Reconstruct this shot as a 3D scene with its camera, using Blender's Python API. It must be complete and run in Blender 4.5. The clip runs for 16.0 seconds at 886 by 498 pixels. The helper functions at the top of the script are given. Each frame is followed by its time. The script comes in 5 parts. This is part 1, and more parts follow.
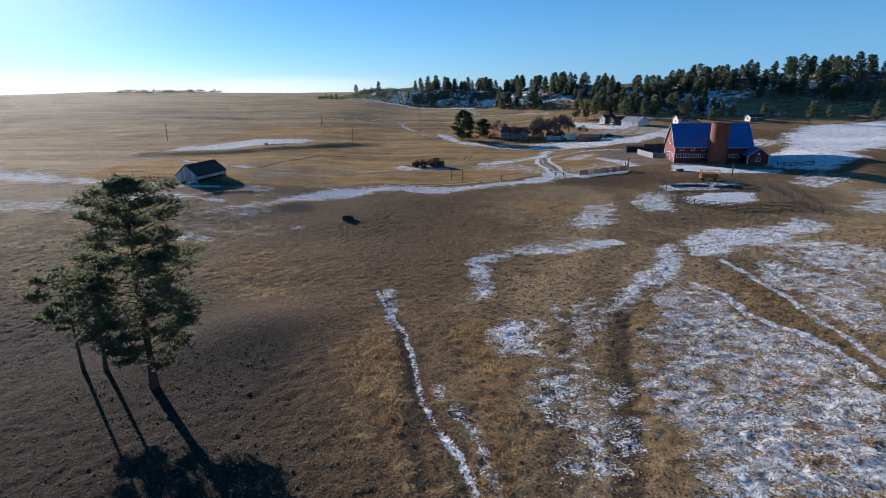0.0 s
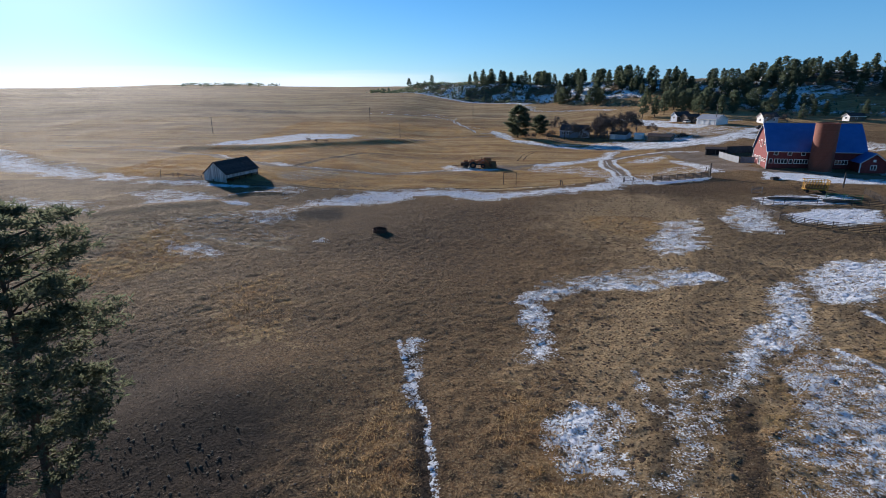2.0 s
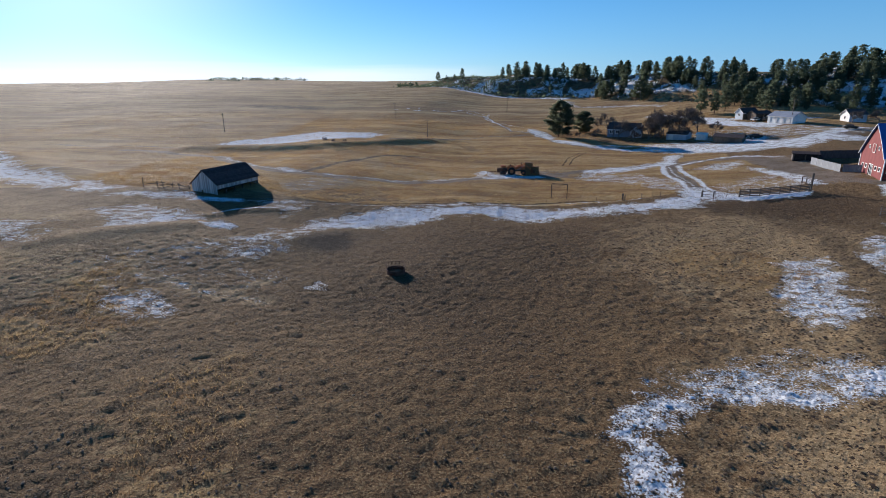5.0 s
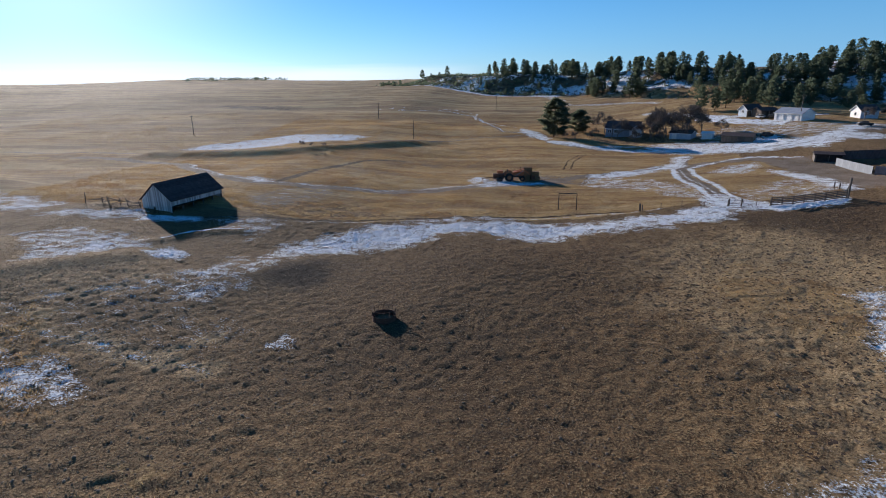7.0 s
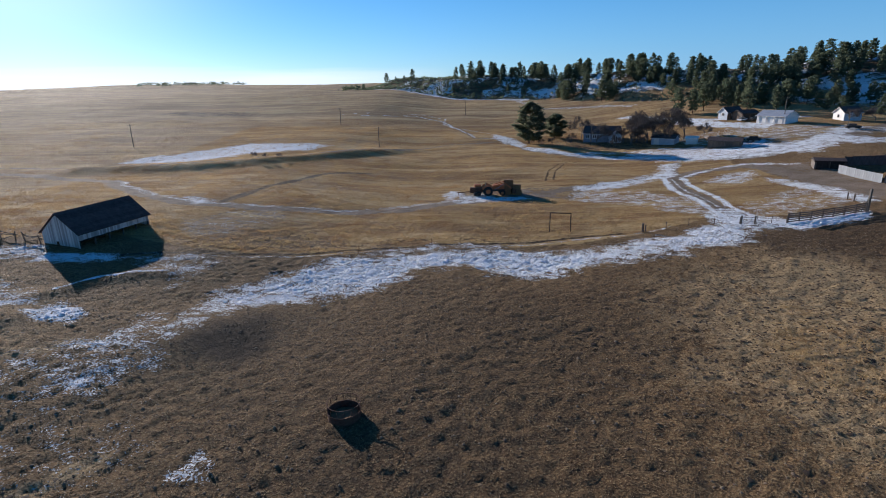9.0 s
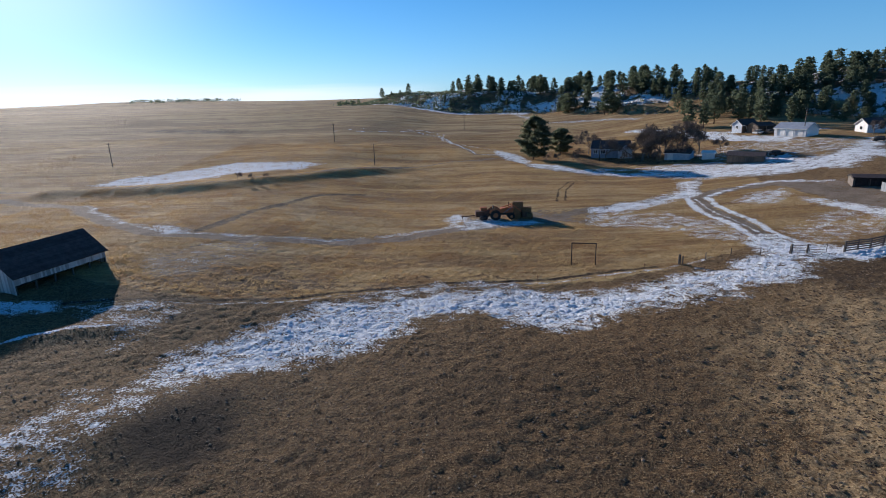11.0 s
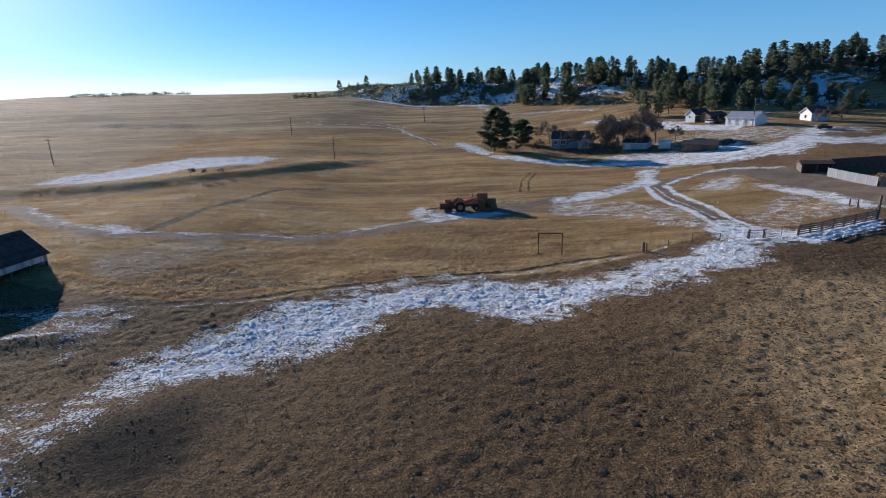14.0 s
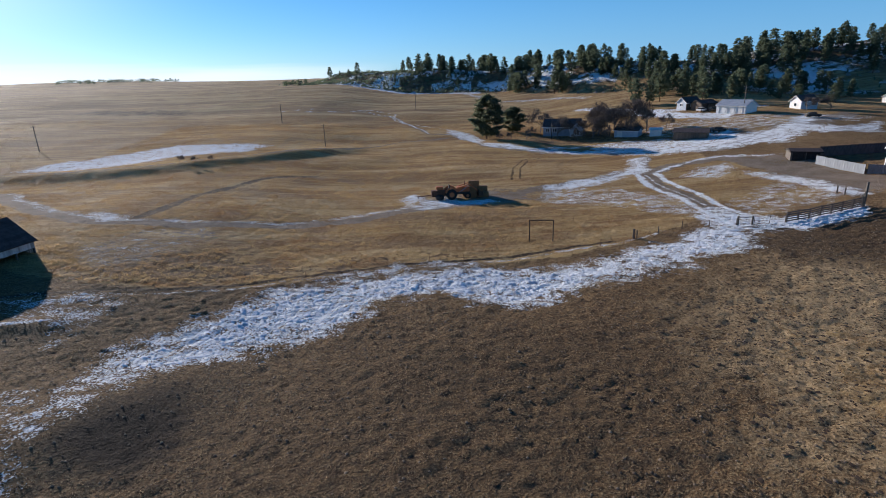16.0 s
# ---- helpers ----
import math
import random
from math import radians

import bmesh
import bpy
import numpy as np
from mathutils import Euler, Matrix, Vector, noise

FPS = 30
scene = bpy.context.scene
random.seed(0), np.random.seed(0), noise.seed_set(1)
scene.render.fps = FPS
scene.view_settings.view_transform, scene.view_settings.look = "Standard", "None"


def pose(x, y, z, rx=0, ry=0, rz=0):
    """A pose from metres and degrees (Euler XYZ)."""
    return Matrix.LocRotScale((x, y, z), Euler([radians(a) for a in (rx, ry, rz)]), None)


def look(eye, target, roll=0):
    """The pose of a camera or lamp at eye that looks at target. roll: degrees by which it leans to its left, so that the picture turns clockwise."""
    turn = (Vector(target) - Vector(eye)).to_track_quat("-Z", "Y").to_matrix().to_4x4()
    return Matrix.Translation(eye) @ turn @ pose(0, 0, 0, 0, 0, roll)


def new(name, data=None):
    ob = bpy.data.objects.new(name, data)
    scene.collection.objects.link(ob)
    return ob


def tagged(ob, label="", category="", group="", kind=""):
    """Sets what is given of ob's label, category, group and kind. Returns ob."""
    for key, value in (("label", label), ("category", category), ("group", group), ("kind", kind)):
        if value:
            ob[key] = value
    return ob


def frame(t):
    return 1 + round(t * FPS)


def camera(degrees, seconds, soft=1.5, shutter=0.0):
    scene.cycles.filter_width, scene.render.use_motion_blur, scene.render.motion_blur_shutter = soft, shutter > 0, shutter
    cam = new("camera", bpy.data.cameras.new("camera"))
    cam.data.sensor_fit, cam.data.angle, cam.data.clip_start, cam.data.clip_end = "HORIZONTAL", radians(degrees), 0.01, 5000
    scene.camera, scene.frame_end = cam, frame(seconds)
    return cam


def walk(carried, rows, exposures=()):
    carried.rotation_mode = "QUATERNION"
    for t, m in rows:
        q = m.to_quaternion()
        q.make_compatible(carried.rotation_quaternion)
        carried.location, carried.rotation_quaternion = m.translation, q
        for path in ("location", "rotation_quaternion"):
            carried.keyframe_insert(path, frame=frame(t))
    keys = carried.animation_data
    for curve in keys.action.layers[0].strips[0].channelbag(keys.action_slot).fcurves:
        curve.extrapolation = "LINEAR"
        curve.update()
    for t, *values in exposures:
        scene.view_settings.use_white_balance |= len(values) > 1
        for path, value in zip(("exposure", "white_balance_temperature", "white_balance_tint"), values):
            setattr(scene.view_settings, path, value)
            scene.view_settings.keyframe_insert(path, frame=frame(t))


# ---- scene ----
cam = camera(79.8, 16.0, soft=0.55)
METRES, EYE, TILT, LEAN, TURN = 95.0, 25.0, 0.0, 0.0, 0.0
ROWS = [
    (0.0, 0.0, 0.0, 0.0, -0.21, -16.11, 0.72),
    (0.5, 0.0055, 0.0484, -0.0029, 1.54, -16.21, 0.61),
    (1.0, 0.0081, 0.0972, -0.0044, 2.74, -16.34, 0.48),
    (1.5, 0.0085, 0.1463, -0.0062, 3.64, -16.46, 0.4),
    (2.0, 0.0064, 0.1954, -0.0061, 5.56, -16.55, 0.39),
    (2.5, 0.0035, 0.2447, -0.0058, 7.28, -16.63, 0.39),
    (3.0, -0.0022, 0.2943, -0.0073, 8.15, -16.66, 0.37),
    (3.5, -0.0101, 0.3434, -0.0081, 8.72, -16.7, 0.37),
    (4.0, -0.0191, 0.3902, -0.0086, 9.03, -16.81, 0.41),
    (6.5, -0.0697, 0.6013, -0.0115, 7.17, -17.26, 0.75),
    (7.0, -0.0802, 0.6439, -0.0127, 6.79, -17.22, 0.91),
    (7.5, -0.0892, 0.6875, -0.0137, 6.33, -17.15, 1.07),
    (8.0, -0.0973, 0.7291, -0.014, 5.89, -17.09, 1.17),
    (8.5, -0.1049, 0.7746, -0.014, 4.37, -17.01, 1.18),
    (9.0, -0.1114, 0.8204, -0.0128, 3.08, -16.93, 1.23),
    (11.5, -0.1363, 0.9715, -0.0157, 2.64, -15.32, 1.77),
    (12.0, -0.1385, 0.9739, -0.016, 2.99, -15.35, 1.9),
    (12.5, -0.1389, 0.9754, -0.0165, 2.27, -15.4, 2.0),
    (13.0, -0.1401, 0.9756, -0.0174, 0.43, -15.61, 2.0),
    (13.5, -0.1399, 0.9745, -0.0185, -1.01, -15.93, 1.97),
    (14.0, -0.1401, 0.9734, -0.0192, -1.76, -16.34, 1.98),
    (14.5, -0.1407, 0.9724, -0.0205, -2.12, -16.73, 1.96),
    (15.0, -0.1406, 0.9717, -0.0217, -2.26, -17.11, 1.94),
    (15.5, -0.1399, 0.9719, -0.0216, -2.34, -17.4, 1.89),
    (16.0, -0.1396, 0.9718, -0.0217, -2.62, -17.58, 1.81),
]
walk(cam, [(t, pose(0, 0, EYE, TILT, LEAN, TURN) @ pose(METRES * x, METRES * y, METRES * z, 90 + pitch, roll, yaw)) for t, x, y, z, yaw, pitch, roll in ROWS], exposures=[(0.0, 0.93, 5900, 13), (16.0, 0.93, 5900, 13)])

# ---- world, sun ----
SUN_AZ, SUN_EL = -41.0, 14.2          # degrees: azimuth from +y towards +x, elevation
w = bpy.data.worlds.new("sky")
scene.world = w
w.use_nodes = True
wt = w.node_tree
bg = wt.nodes["Background"]
sky = wt.nodes.new("ShaderNodeTexSky")
sky.sky_type, sky.sun_disc = "NISHITA", False
sky.sun_elevation, sky.sun_rotation = radians(SUN_EL), radians(SUN_AZ)
sky.altitude, sky.air_density, sky.dust_density, sky.ozone_density = 2000, 1.0, 0.1, 3.4
# thin bright cloud low over the horizon, and a faint high veil
tc = wt.nodes.new("ShaderNodeTexCoord")
sep = wt.nodes.new("ShaderNodeSeparateXYZ")
wt.links.new(tc.outputs["Generated"], sep.inputs[0])
mp = wt.nodes.new("ShaderNodeMapping")
mp.inputs["Scale"].default_value = (1.2, 1.2, 26)
wt.links.new(tc.outputs["Generated"], mp.inputs[0])
cl = wt.nodes.new("ShaderNodeTexNoise")
cl.inputs["Scale"].default_value, cl.inputs["Detail"].default_value = 2.2, 5
wt.links.new(mp.outputs[0], cl.inputs["Vector"])


def wmath(op, a, b):
    n = wt.nodes.new("ShaderNodeMath")
    n.operation, n.use_clamp = op, True
    for s, v in zip(n.inputs, (a, b)):
        if isinstance(v, bpy.types.NodeSocket):
            wt.links.new(v, s)
        else:
            s.default_value = v
    return n.outputs[0]


lowness = wmath("SUBTRACT", 1.0, wmath("MULTIPLY", wmath("ABSOLUTE", wmath("SUBTRACT", sep.outputs["Z"], 0.0), 0), 17.0))
ragged = wmath("ADD", lowness, wmath("MULTIPLY", cl.outputs["Fac"], 0.55))
cloudy = wmath("MULTIPLY", wmath("MULTIPLY", wmath("SUBTRACT", ragged, 0.62), 3.2), 0.85)
wm = wt.nodes.new("ShaderNodeMix")
wm.data_type = "RGBA"
hs = wt.nodes.new("ShaderNodeHueSaturation")
hs.inputs["Saturation"].default_value = 1.24
hs.inputs["Hue"].default_value = 0.499
hs.inputs["Value"].default_value = 0.90
wt.links.new(sky.outputs[0], hs.inputs["Color"])
clear = wt.nodes.new("ShaderNodeMix")
clear.data_type = "RGBA"
wt.links.new(hs.outputs[0], clear.inputs[6])
clear.inputs[7].default_value = (1.35, 3.3, 5.4, 1)
wt.links.new(clear.outputs[2], wm.inputs[6])
wm.inputs[7].default_value = (7.4, 7.9, 8.5, 1)
# the bright haze round the sun
dt = wt.nodes.new("ShaderNodeVectorMath")
dt.operation = "DOT_PRODUCT"
nz = wt.nodes.new("ShaderNodeVectorMath")
nz.operation = "NORMALIZE"
wt.links.new(tc.outputs["Generated"], nz.inputs[0])
wt.links.new(nz.outputs[0], dt.inputs[0])
dt.inputs[1].default_value = (math.sin(radians(SUN_AZ)) * math.cos(radians(SUN_EL)), math.cos(radians(SUN_AZ)) * math.cos(radians(SUN_EL)), math.sin(radians(SUN_EL)))
wt.links.new(wmath("MULTIPLY", cloudy, wmath("MULTIPLY", wmath("SUBTRACT", dt.outputs["Value"], 0.76), 7.0)), wm.inputs["Factor"])
off_sun = wmath("SUBTRACT", 1.0, wmath("MULTIPLY", wmath("POWER", dt.outputs["Value"], 3.0), 0.9))
wt.links.new(wmath("MULTIPLY", wmath("SUBTRACT", 0.85, wmath("MULTIPLY", sep.outputs["Z"], 3.2)), off_sun), clear.inputs["Factor"])
halo = wmath("ADD", wmath("MULTIPLY", wmath("POWER", dt.outputs["Value"], 42.0), 0.36), wmath("MULTIPLY", wmath("POWER", dt.outputs["Value"], 7.0), 0.04))
wh = wt.nodes.new("ShaderNodeMix")
wh.data_type = "RGBA"
wt.links.new(halo, wh.inputs["Factor"])
wt.links.new(wm.outputs[2], wh.inputs[6])
wh.inputs[7].default_value = (11.5, 12.6, 13.6, 1)
wt.links.new(wh.outputs[2], bg.inputs["Color"])
bg.inputs["Strength"].default_value = 0.071
sun = new("sun", bpy.data.lights.new("sun", "SUN"))
sun.data.energy, sun.data.angle, sun.data.color = 4.3, radians(0.55), (1.0, 0.885, 0.765)
sd = Vector((math.sin(radians(SUN_AZ)) * math.cos(radians(SUN_EL)), math.cos(radians(SUN_AZ)) * math.cos(radians(SUN_EL)), math.sin(radians(SUN_EL))))
sun.matrix_world = look(sd * 100, (0, 0, 0))


# ---- material tools ----
class Nodes:
    def __init__(self, name, rough=0.9, metal=0.0, spec=0.3):
        self.mat = bpy.data.materials.new(name)
        self.mat.use_nodes = True
        self.t = self.mat.node_tree
        self.b = self.t.nodes["Principled BSDF"]
        self.b.inputs["Roughness"].default_value = rough
        self.b.inputs["Metallic"].default_value = metal
        self.b.inputs["Specular IOR Level"].default_value = spec
        self.co = self.t.nodes.new("ShaderNodeTexCoord").outputs["Object"]

    def put(self, sock, v):
        if isinstance(v, bpy.types.NodeSocket):
            self.t.links.new(v, sock)
        elif isinstance(v, tuple) and len(v) == 3:
            sock.default_value = (*v, 1)
        else:
            sock.default_value = v

    def noise(self, scale, detail=3, rough=0.55, stretch=None, dist=0.0):
        n = self.t.nodes.new("ShaderNodeTexNoise")
        co = self.co
        if stretch:
            m = self.t.nodes.new("ShaderNodeMapping")
            m.inputs["Scale"].default_value = stretch
            self.t.links.new(co, m.inputs["Vector"])
            co = m.outputs[0]
        self.t.links.new(co, n.inputs["Vector"])
        for k, v in (("Scale", scale), ("Detail", detail), ("Roughness", rough), ("Distortion", dist)):
            n.inputs[k].default_value = v
        return n.outputs["Fac"]

    def voro(self, scale, feature="F1"):
        n = self.t.nodes.new("ShaderNodeTexVoronoi")
        n.feature = feature
        self.t.links.new(self.co, n.inputs["Vector"])
        n.inputs["Scale"].default_value = scale
        return n.outputs["Distance"]

    def math(self, op, a, b=0.0, c=0.0):
        n = self.t.nodes.new("ShaderNodeMath")
        n.operation = op
        for s, v in zip(n.inputs, (a, b, c)):
            self.put(s, v)
        return n.outputs[0]

    def rng(self, v, a, b, lo=0.0, hi=1.0):
        n = self.t.nodes.new("ShaderNodeMapRange")
        for k, x in (("Value", v), ("From Min", a), ("From Max", b), ("To Min", lo), ("To Max", hi)):
            self.put(n.inputs[k], x)
        return n.outputs[0]

    def mix(self, f, a, b, how="MIX"):
        n = self.t.nodes.new("ShaderNodeMix")
        n.data_type, n.blend_type = "RGBA", how
        self.put(n.inputs["Factor"], f)
        self.put(n.inputs[6], a)
        self.put(n.inputs[7], b)
        return n.outputs[2]

    def attr(self, name):
        n = self.t.nodes.new("ShaderNodeAttribute")
        n.attribute_name = name
        return n.outputs["Fac"]

    def island(self):
        return self.t.nodes.new("ShaderNodeNewGeometry").outputs["Random Per Island"]

    def rand(self):
        return self.t.nodes.new("ShaderNodeObjectInfo").outputs["Random"]

    def bump(self, h, strength=0.5, dist=0.1):
        n = self.t.nodes.new("ShaderNodeBump")
        n.inputs["Strength"].default_value = strength
        n.inputs["Distance"].default_value = dist
        self.t.links.new(h, n.inputs["Height"])
        self.t.links.new(n.outputs[0], self.b.inputs["Normal"])

    def done(self, col, rough=None):
        self.put(self.b.inputs["Base Color"], col)
        if rough is not None:
            self.put(self.b.inputs["Roughness"], rough)
        return self.mat


def plain(name, a, b, scale=3.0, rough=0.85, metal=0.0, stretch=None, bump=0.3, spec=0.3, vary=0.0):
    """Two colours by noise at two scales, with relief; vary: how much each object differs."""
    n = Nodes(name, rough, metal, spec)
    big, fine = n.noise(scale, 4, 0.6, stretch), n.noise(scale * 7, 3, 0.6, stretch)
    f = n.rng(n.math("ADD", n.math("MULTIPLY", big, 0.65), n.math("MULTIPLY", fine, 0.35)), 0.36, 0.64)
    col = n.mix(f, a, b)
    if vary:
        col = n.mix(1.0, col, n.mix(n.rand(), (1 - vary,) * 3, (1.0, 1.0, 1.0)), "MULTIPLY")
    if bump:
        n.bump(fine, bump, 0.02)
    return n.done(col)


# ---- ground material ----
g = Nodes("ground_cover", 0.95, 0, 0.08)
g.b.inputs["Diffuse Roughness"].default_value = 0.3
big, mid, clod, fine = g.noise(0.03, 4), g.noise(0.22, 4, 0.6), g.noise(1.3, 4, 0.65), g.noise(5.0, 3, 0.7)
grit = g.noise(14.0, 2, 0.7)
pock = g.noise(2.9, 3, 0.62)


def prints(scale, share, size, ragged):
    """Ragged pits at the middles of some cells of a loose net."""
    v = g.t.nodes.new("ShaderNodeTexVoronoi")
    g.t.links.new(g.co, v.inputs["Vector"])
    v.inputs["Scale"].default_value = scale
    ch = g.t.nodes.new("ShaderNodeSeparateColor")
    g.t.links.new(v.outputs["Color"], ch.inputs[0])
    d = g.math("ADD", v.outputs["Distance"], g.math("MULTIPLY", g.math("SUBTRACT", ragged, 0.5), 0.9))
    d = g.math("DIVIDE", d, g.math("ADD", g.math("MULTIPLY", ch.outputs[1], size), size * 0.5))
    return g.math("MULTIPLY", g.rng(d, 1.15, 0.75), g.math("LESS_THAN", ch.outputs[0], share))


hoof = g.math("MAXIMUM", prints(1.9, 0.55, 0.22, fine), prints(3.3, 0.42, 0.26, fine))
net = g.t.nodes.new("ShaderNodeTexVoronoi")
net.feature = "SMOOTH_F1"
g.t.links.new(g.co, net.inputs["Vector"])
net.inputs["Scale"].default_value = 2.0
tread = net.outputs["Distance"]
wide = g.noise(0.010, 5, 0.62, (0.8, 2.4, 1.0))
pasture = g.mix(g.rng(g.math("ADD", g.math("MULTIPLY", big, 0.5), g.math("MULTIPLY", mid, 0.5)), 0.40, 0.60), (0.185, 0.110, 0.052), (0.31, 0.194, 0.092))
pasture = g.mix(g.rng(g.math("ADD", g.math("MULTIPLY", clod, 0.4), g.math("MULTIPLY", pock, 0.6)), 0.47, 0.60), pasture, (0.085, 0.055, 0.030))
pasture = g.mix(g.math("MULTIPLY", g.rng(fine, 0.50, 0.64), 0.8), pasture, (0.42, 0.300, 0.150))
pasture = g.mix(g.math("MULTIPLY", g.rng(grit, 0.52, 0.66), 0.6), pasture, (0.045, 0.031, 0.019))
patch = g.noise(0.11, 4, 0.6, (1.0, 1.7, 1.0))
streak = g.noise(0.018, 5, 0.62, (0.45, 1.8, 1.0))
prairie = g.mix(g.rng(wide, 0.38, 0.60), (0.34, 0.216, 0.090), (0.56, 0.380, 0.160))
prairie = g.mix(g.math("MULTIPLY", g.rng(patch, 0.46, 0.60), 0.8), prairie, (0.215, 0.112, 0.050))
prairie = g.mix(g.math("MULTIPLY", g.rng(streak, 0.49, 0.60), 0.8), prairie, (0.200, 0.118, 0.062))
clump = g.noise(0.55, 4, 0.65, (0.8, 1.5, 1.0))
prairie = g.mix(g.math("MULTIPLY", g.rng(clump, 0.48, 0.62), 0.6), prairie, (0.22, 0.120, 0.050))
lines = g.noise(0.17, 3, 0.6, (0.14, 1.9, 1.0), 0.4)
prairie = g.mix(g.math("MULTIPLY", g.rng(lines, 0.53, 0.62), 0.48), prairie, (0.24, 0.138, 0.066))
prairie = g.mix(g.math("MULTIPLY", g.rng(lines, 0.46, 0.38), 0.55), prairie, (0.60, 0.43, 0.21))
bands = g.noise(0.055, 4, 0.6, (0.22, 1.9, 1.0), 0.6)
prairie = g.mix(g.math("MULTIPLY", g.rng(bands, 0.52, 0.62), 0.75), prairie, (0.60, 0.44, 0.22))
prairie = g.mix(g.math("MULTIPLY", g.rng(bands, 0.47, 0.38), 0.55), prairie, (0.20, 0.120, 0.062))
prairie = g.mix(g.math("MULTIPLY", g.rng(clod, 0.46, 0.66), 0.5), prairie, (0.19, 0.117, 0.054))
prairie = g.mix(g.math("MULTIPLY", g.rng(fine, 0.48, 0.66), 0.6), prairie, (0.58, 0.43, 0.215))
# soil colour, which also serves as painted shade on some slopes
dirt_and_shade = g.mix(g.rng(clod, 0.38, 0.62), (0.030, 0.021, 0.014), (0.078, 0.054, 0.035))
dirt_and_shade = g.mix(g.math("MULTIPLY", g.rng(fine, 0.50, 0.64), 0.7), dirt_and_shade, (0.118, 0.083, 0.053))
dirt_and_shade = g.mix(g.math("MULTIPLY", g.rng(grit, 0.52, 0.66), 0.6), dirt_and_shade, (0.029, 0.022, 0.018))
gravel = g.mix(g.rng(mid, 0.35, 0.65), (0.21, 0.165, 0.122), (0.33, 0.265, 0.20))
gravel = g.mix(g.rng(grit, 0.45, 0.7), gravel, (0.15, 0.12, 0.09))
brush = g.mix(g.rng(mid, 0.38, 0.62), (0.085, 0.064, 0.042), (0.25, 0.17, 0.095))
snowc = g.mix(g.rng(clod, 0.38, 0.64), (0.82, 0.84, 0.84), (0.92, 0.93, 0.92))


def edge(name, jag, lo=0.40, hi=0.58, jump=4.2):
    a = g.attr(name)
    swing = g.math("MULTIPLY", g.math("MINIMUM", g.math("MULTIPLY", a, 3.0), 1.0), jump)
    s = g.math("ADD", a, g.math("MULTIPLY", g.math("SUBTRACT", jag, 0.5), swing))
    return g.rng(s, lo, hi)


jag = g.math("ADD", g.math("MULTIPLY", mid, 0.45), g.math("MULTIPLY", clod, 0.55))
drift = g.noise(0.42, 3, 0.6, (1.0, 1.5, 1.0))
jags = g.math("ADD", g.math("MULTIPLY", clod, 0.16), g.math("ADD", g.math("MULTIPLY", fine, 0.50), g.math("MULTIPLY", drift, 0.34)))
pale = g.mix(g.rng(pock, 0.44, 0.62), (0.48, 0.338, 0.172), (0.32, 0.212, 0.105))
pale = g.mix(g.math("MULTIPLY", g.rng(fine, 0.48, 0.62), 0.8), pale, (0.60, 0.44, 0.24))
pale = g.mix(g.math("MULTIPLY", g.rng(grit, 0.53, 0.66), 0.6), pale, (0.22, 0.148, 0.085))
col = g.mix(edge("pale", jag, 0.25, 0.8, 2.5), pasture, pale)
col = g.mix(edge("dirt_and_shade", jag, 0.1, 0.9, 1.2), col, dirt_and_shade)
col = g.mix(g.math("MULTIPLY", hoof, g.rng(g.attr("pale"), 0.1, 0.8, 0.35, 0.85)), col, (0.050, 0.030, 0.017))
col = g.mix(edge("gold", jag), col, prairie)
col = g.mix(edge("brush", jag), col, brush)
col = g.mix(g.math("MULTIPLY", edge("dirt_and_shade", jag, 0.25, 0.8, 3.0), g.rng(g.attr("gold"), 0.2, 0.6)), col, dirt_and_shade)
col = g.mix(edge("track", jag, 0.38, 0.66), col, gravel)
snow_f = edge("snow", jags, 0.42, 0.54, 5.0)
col = g.mix(snow_f, col, snowc)
rough_f = g.rng(snow_f, 0.0, 1.0, 1.0, 0.35)
pits = g.math("ADD", g.math("MULTIPLY", g.math("SUBTRACT", g.math("MULTIPLY", pock, 0.6), g.math("MULTIPLY", hoof, 0.35)), rough_f), g.math("MULTIPLY", tread, g.rng(snow_f, 0.0, 1.0, 0.0, -1.25)))
hgt = g.math("ADD", g.math("ADD", g.math("MULTIPLY", clod, rough_f), pits), g.math("ADD", g.math("MULTIPLY", fine, g.rng(snow_f, 0.0, 1.0, 1.0, 0.5)), g.math("ADD", g.math("MULTIPLY", grit, 0.35), g.math("MULTIPLY", snow_f, 0.25))))
g.bump(hgt, 1.0, 0.33)
GROUND = g.done(col)


def blades(name, a, b, c, thin=0.0, patch=None):
    """Colours that differ from piece to piece; thin: the share of light that passes through."""
    n = Nodes(name, 0.85, 0, 0.12)
    n.b.inputs["Diffuse Roughness"].default_value = 0.25
    r = n.island()
    f = n.mix(n.rng(r, 0.0, 0.6), a, b)
    f = n.mix(n.rng(r, 0.6, 1.0), f, c)
    if patch:
        f = n.mix(n.math("MULTIPLY", n.rng(n.noise(0.11, 4, 0.6, (1.0, 1.7, 1.0)), 0.44, 0.62), 0.75), f, patch)
    if thin:
        tl, mx = n.t.nodes.new("ShaderNodeBsdfTranslucent"), n.t.nodes.new("ShaderNodeMixShader")
        n.put(tl.inputs["Color"], f)
        mx.inputs[0].default_value = thin
        out = n.t.nodes["Material Output"]
        n.t.links.new(n.b.outputs[0], mx.inputs[1])
        n.t.links.new(tl.outputs[0], mx.inputs[2])
        n.t.links.new(mx.outputs[0], out.inputs["Surface"])
    return n.done(f)


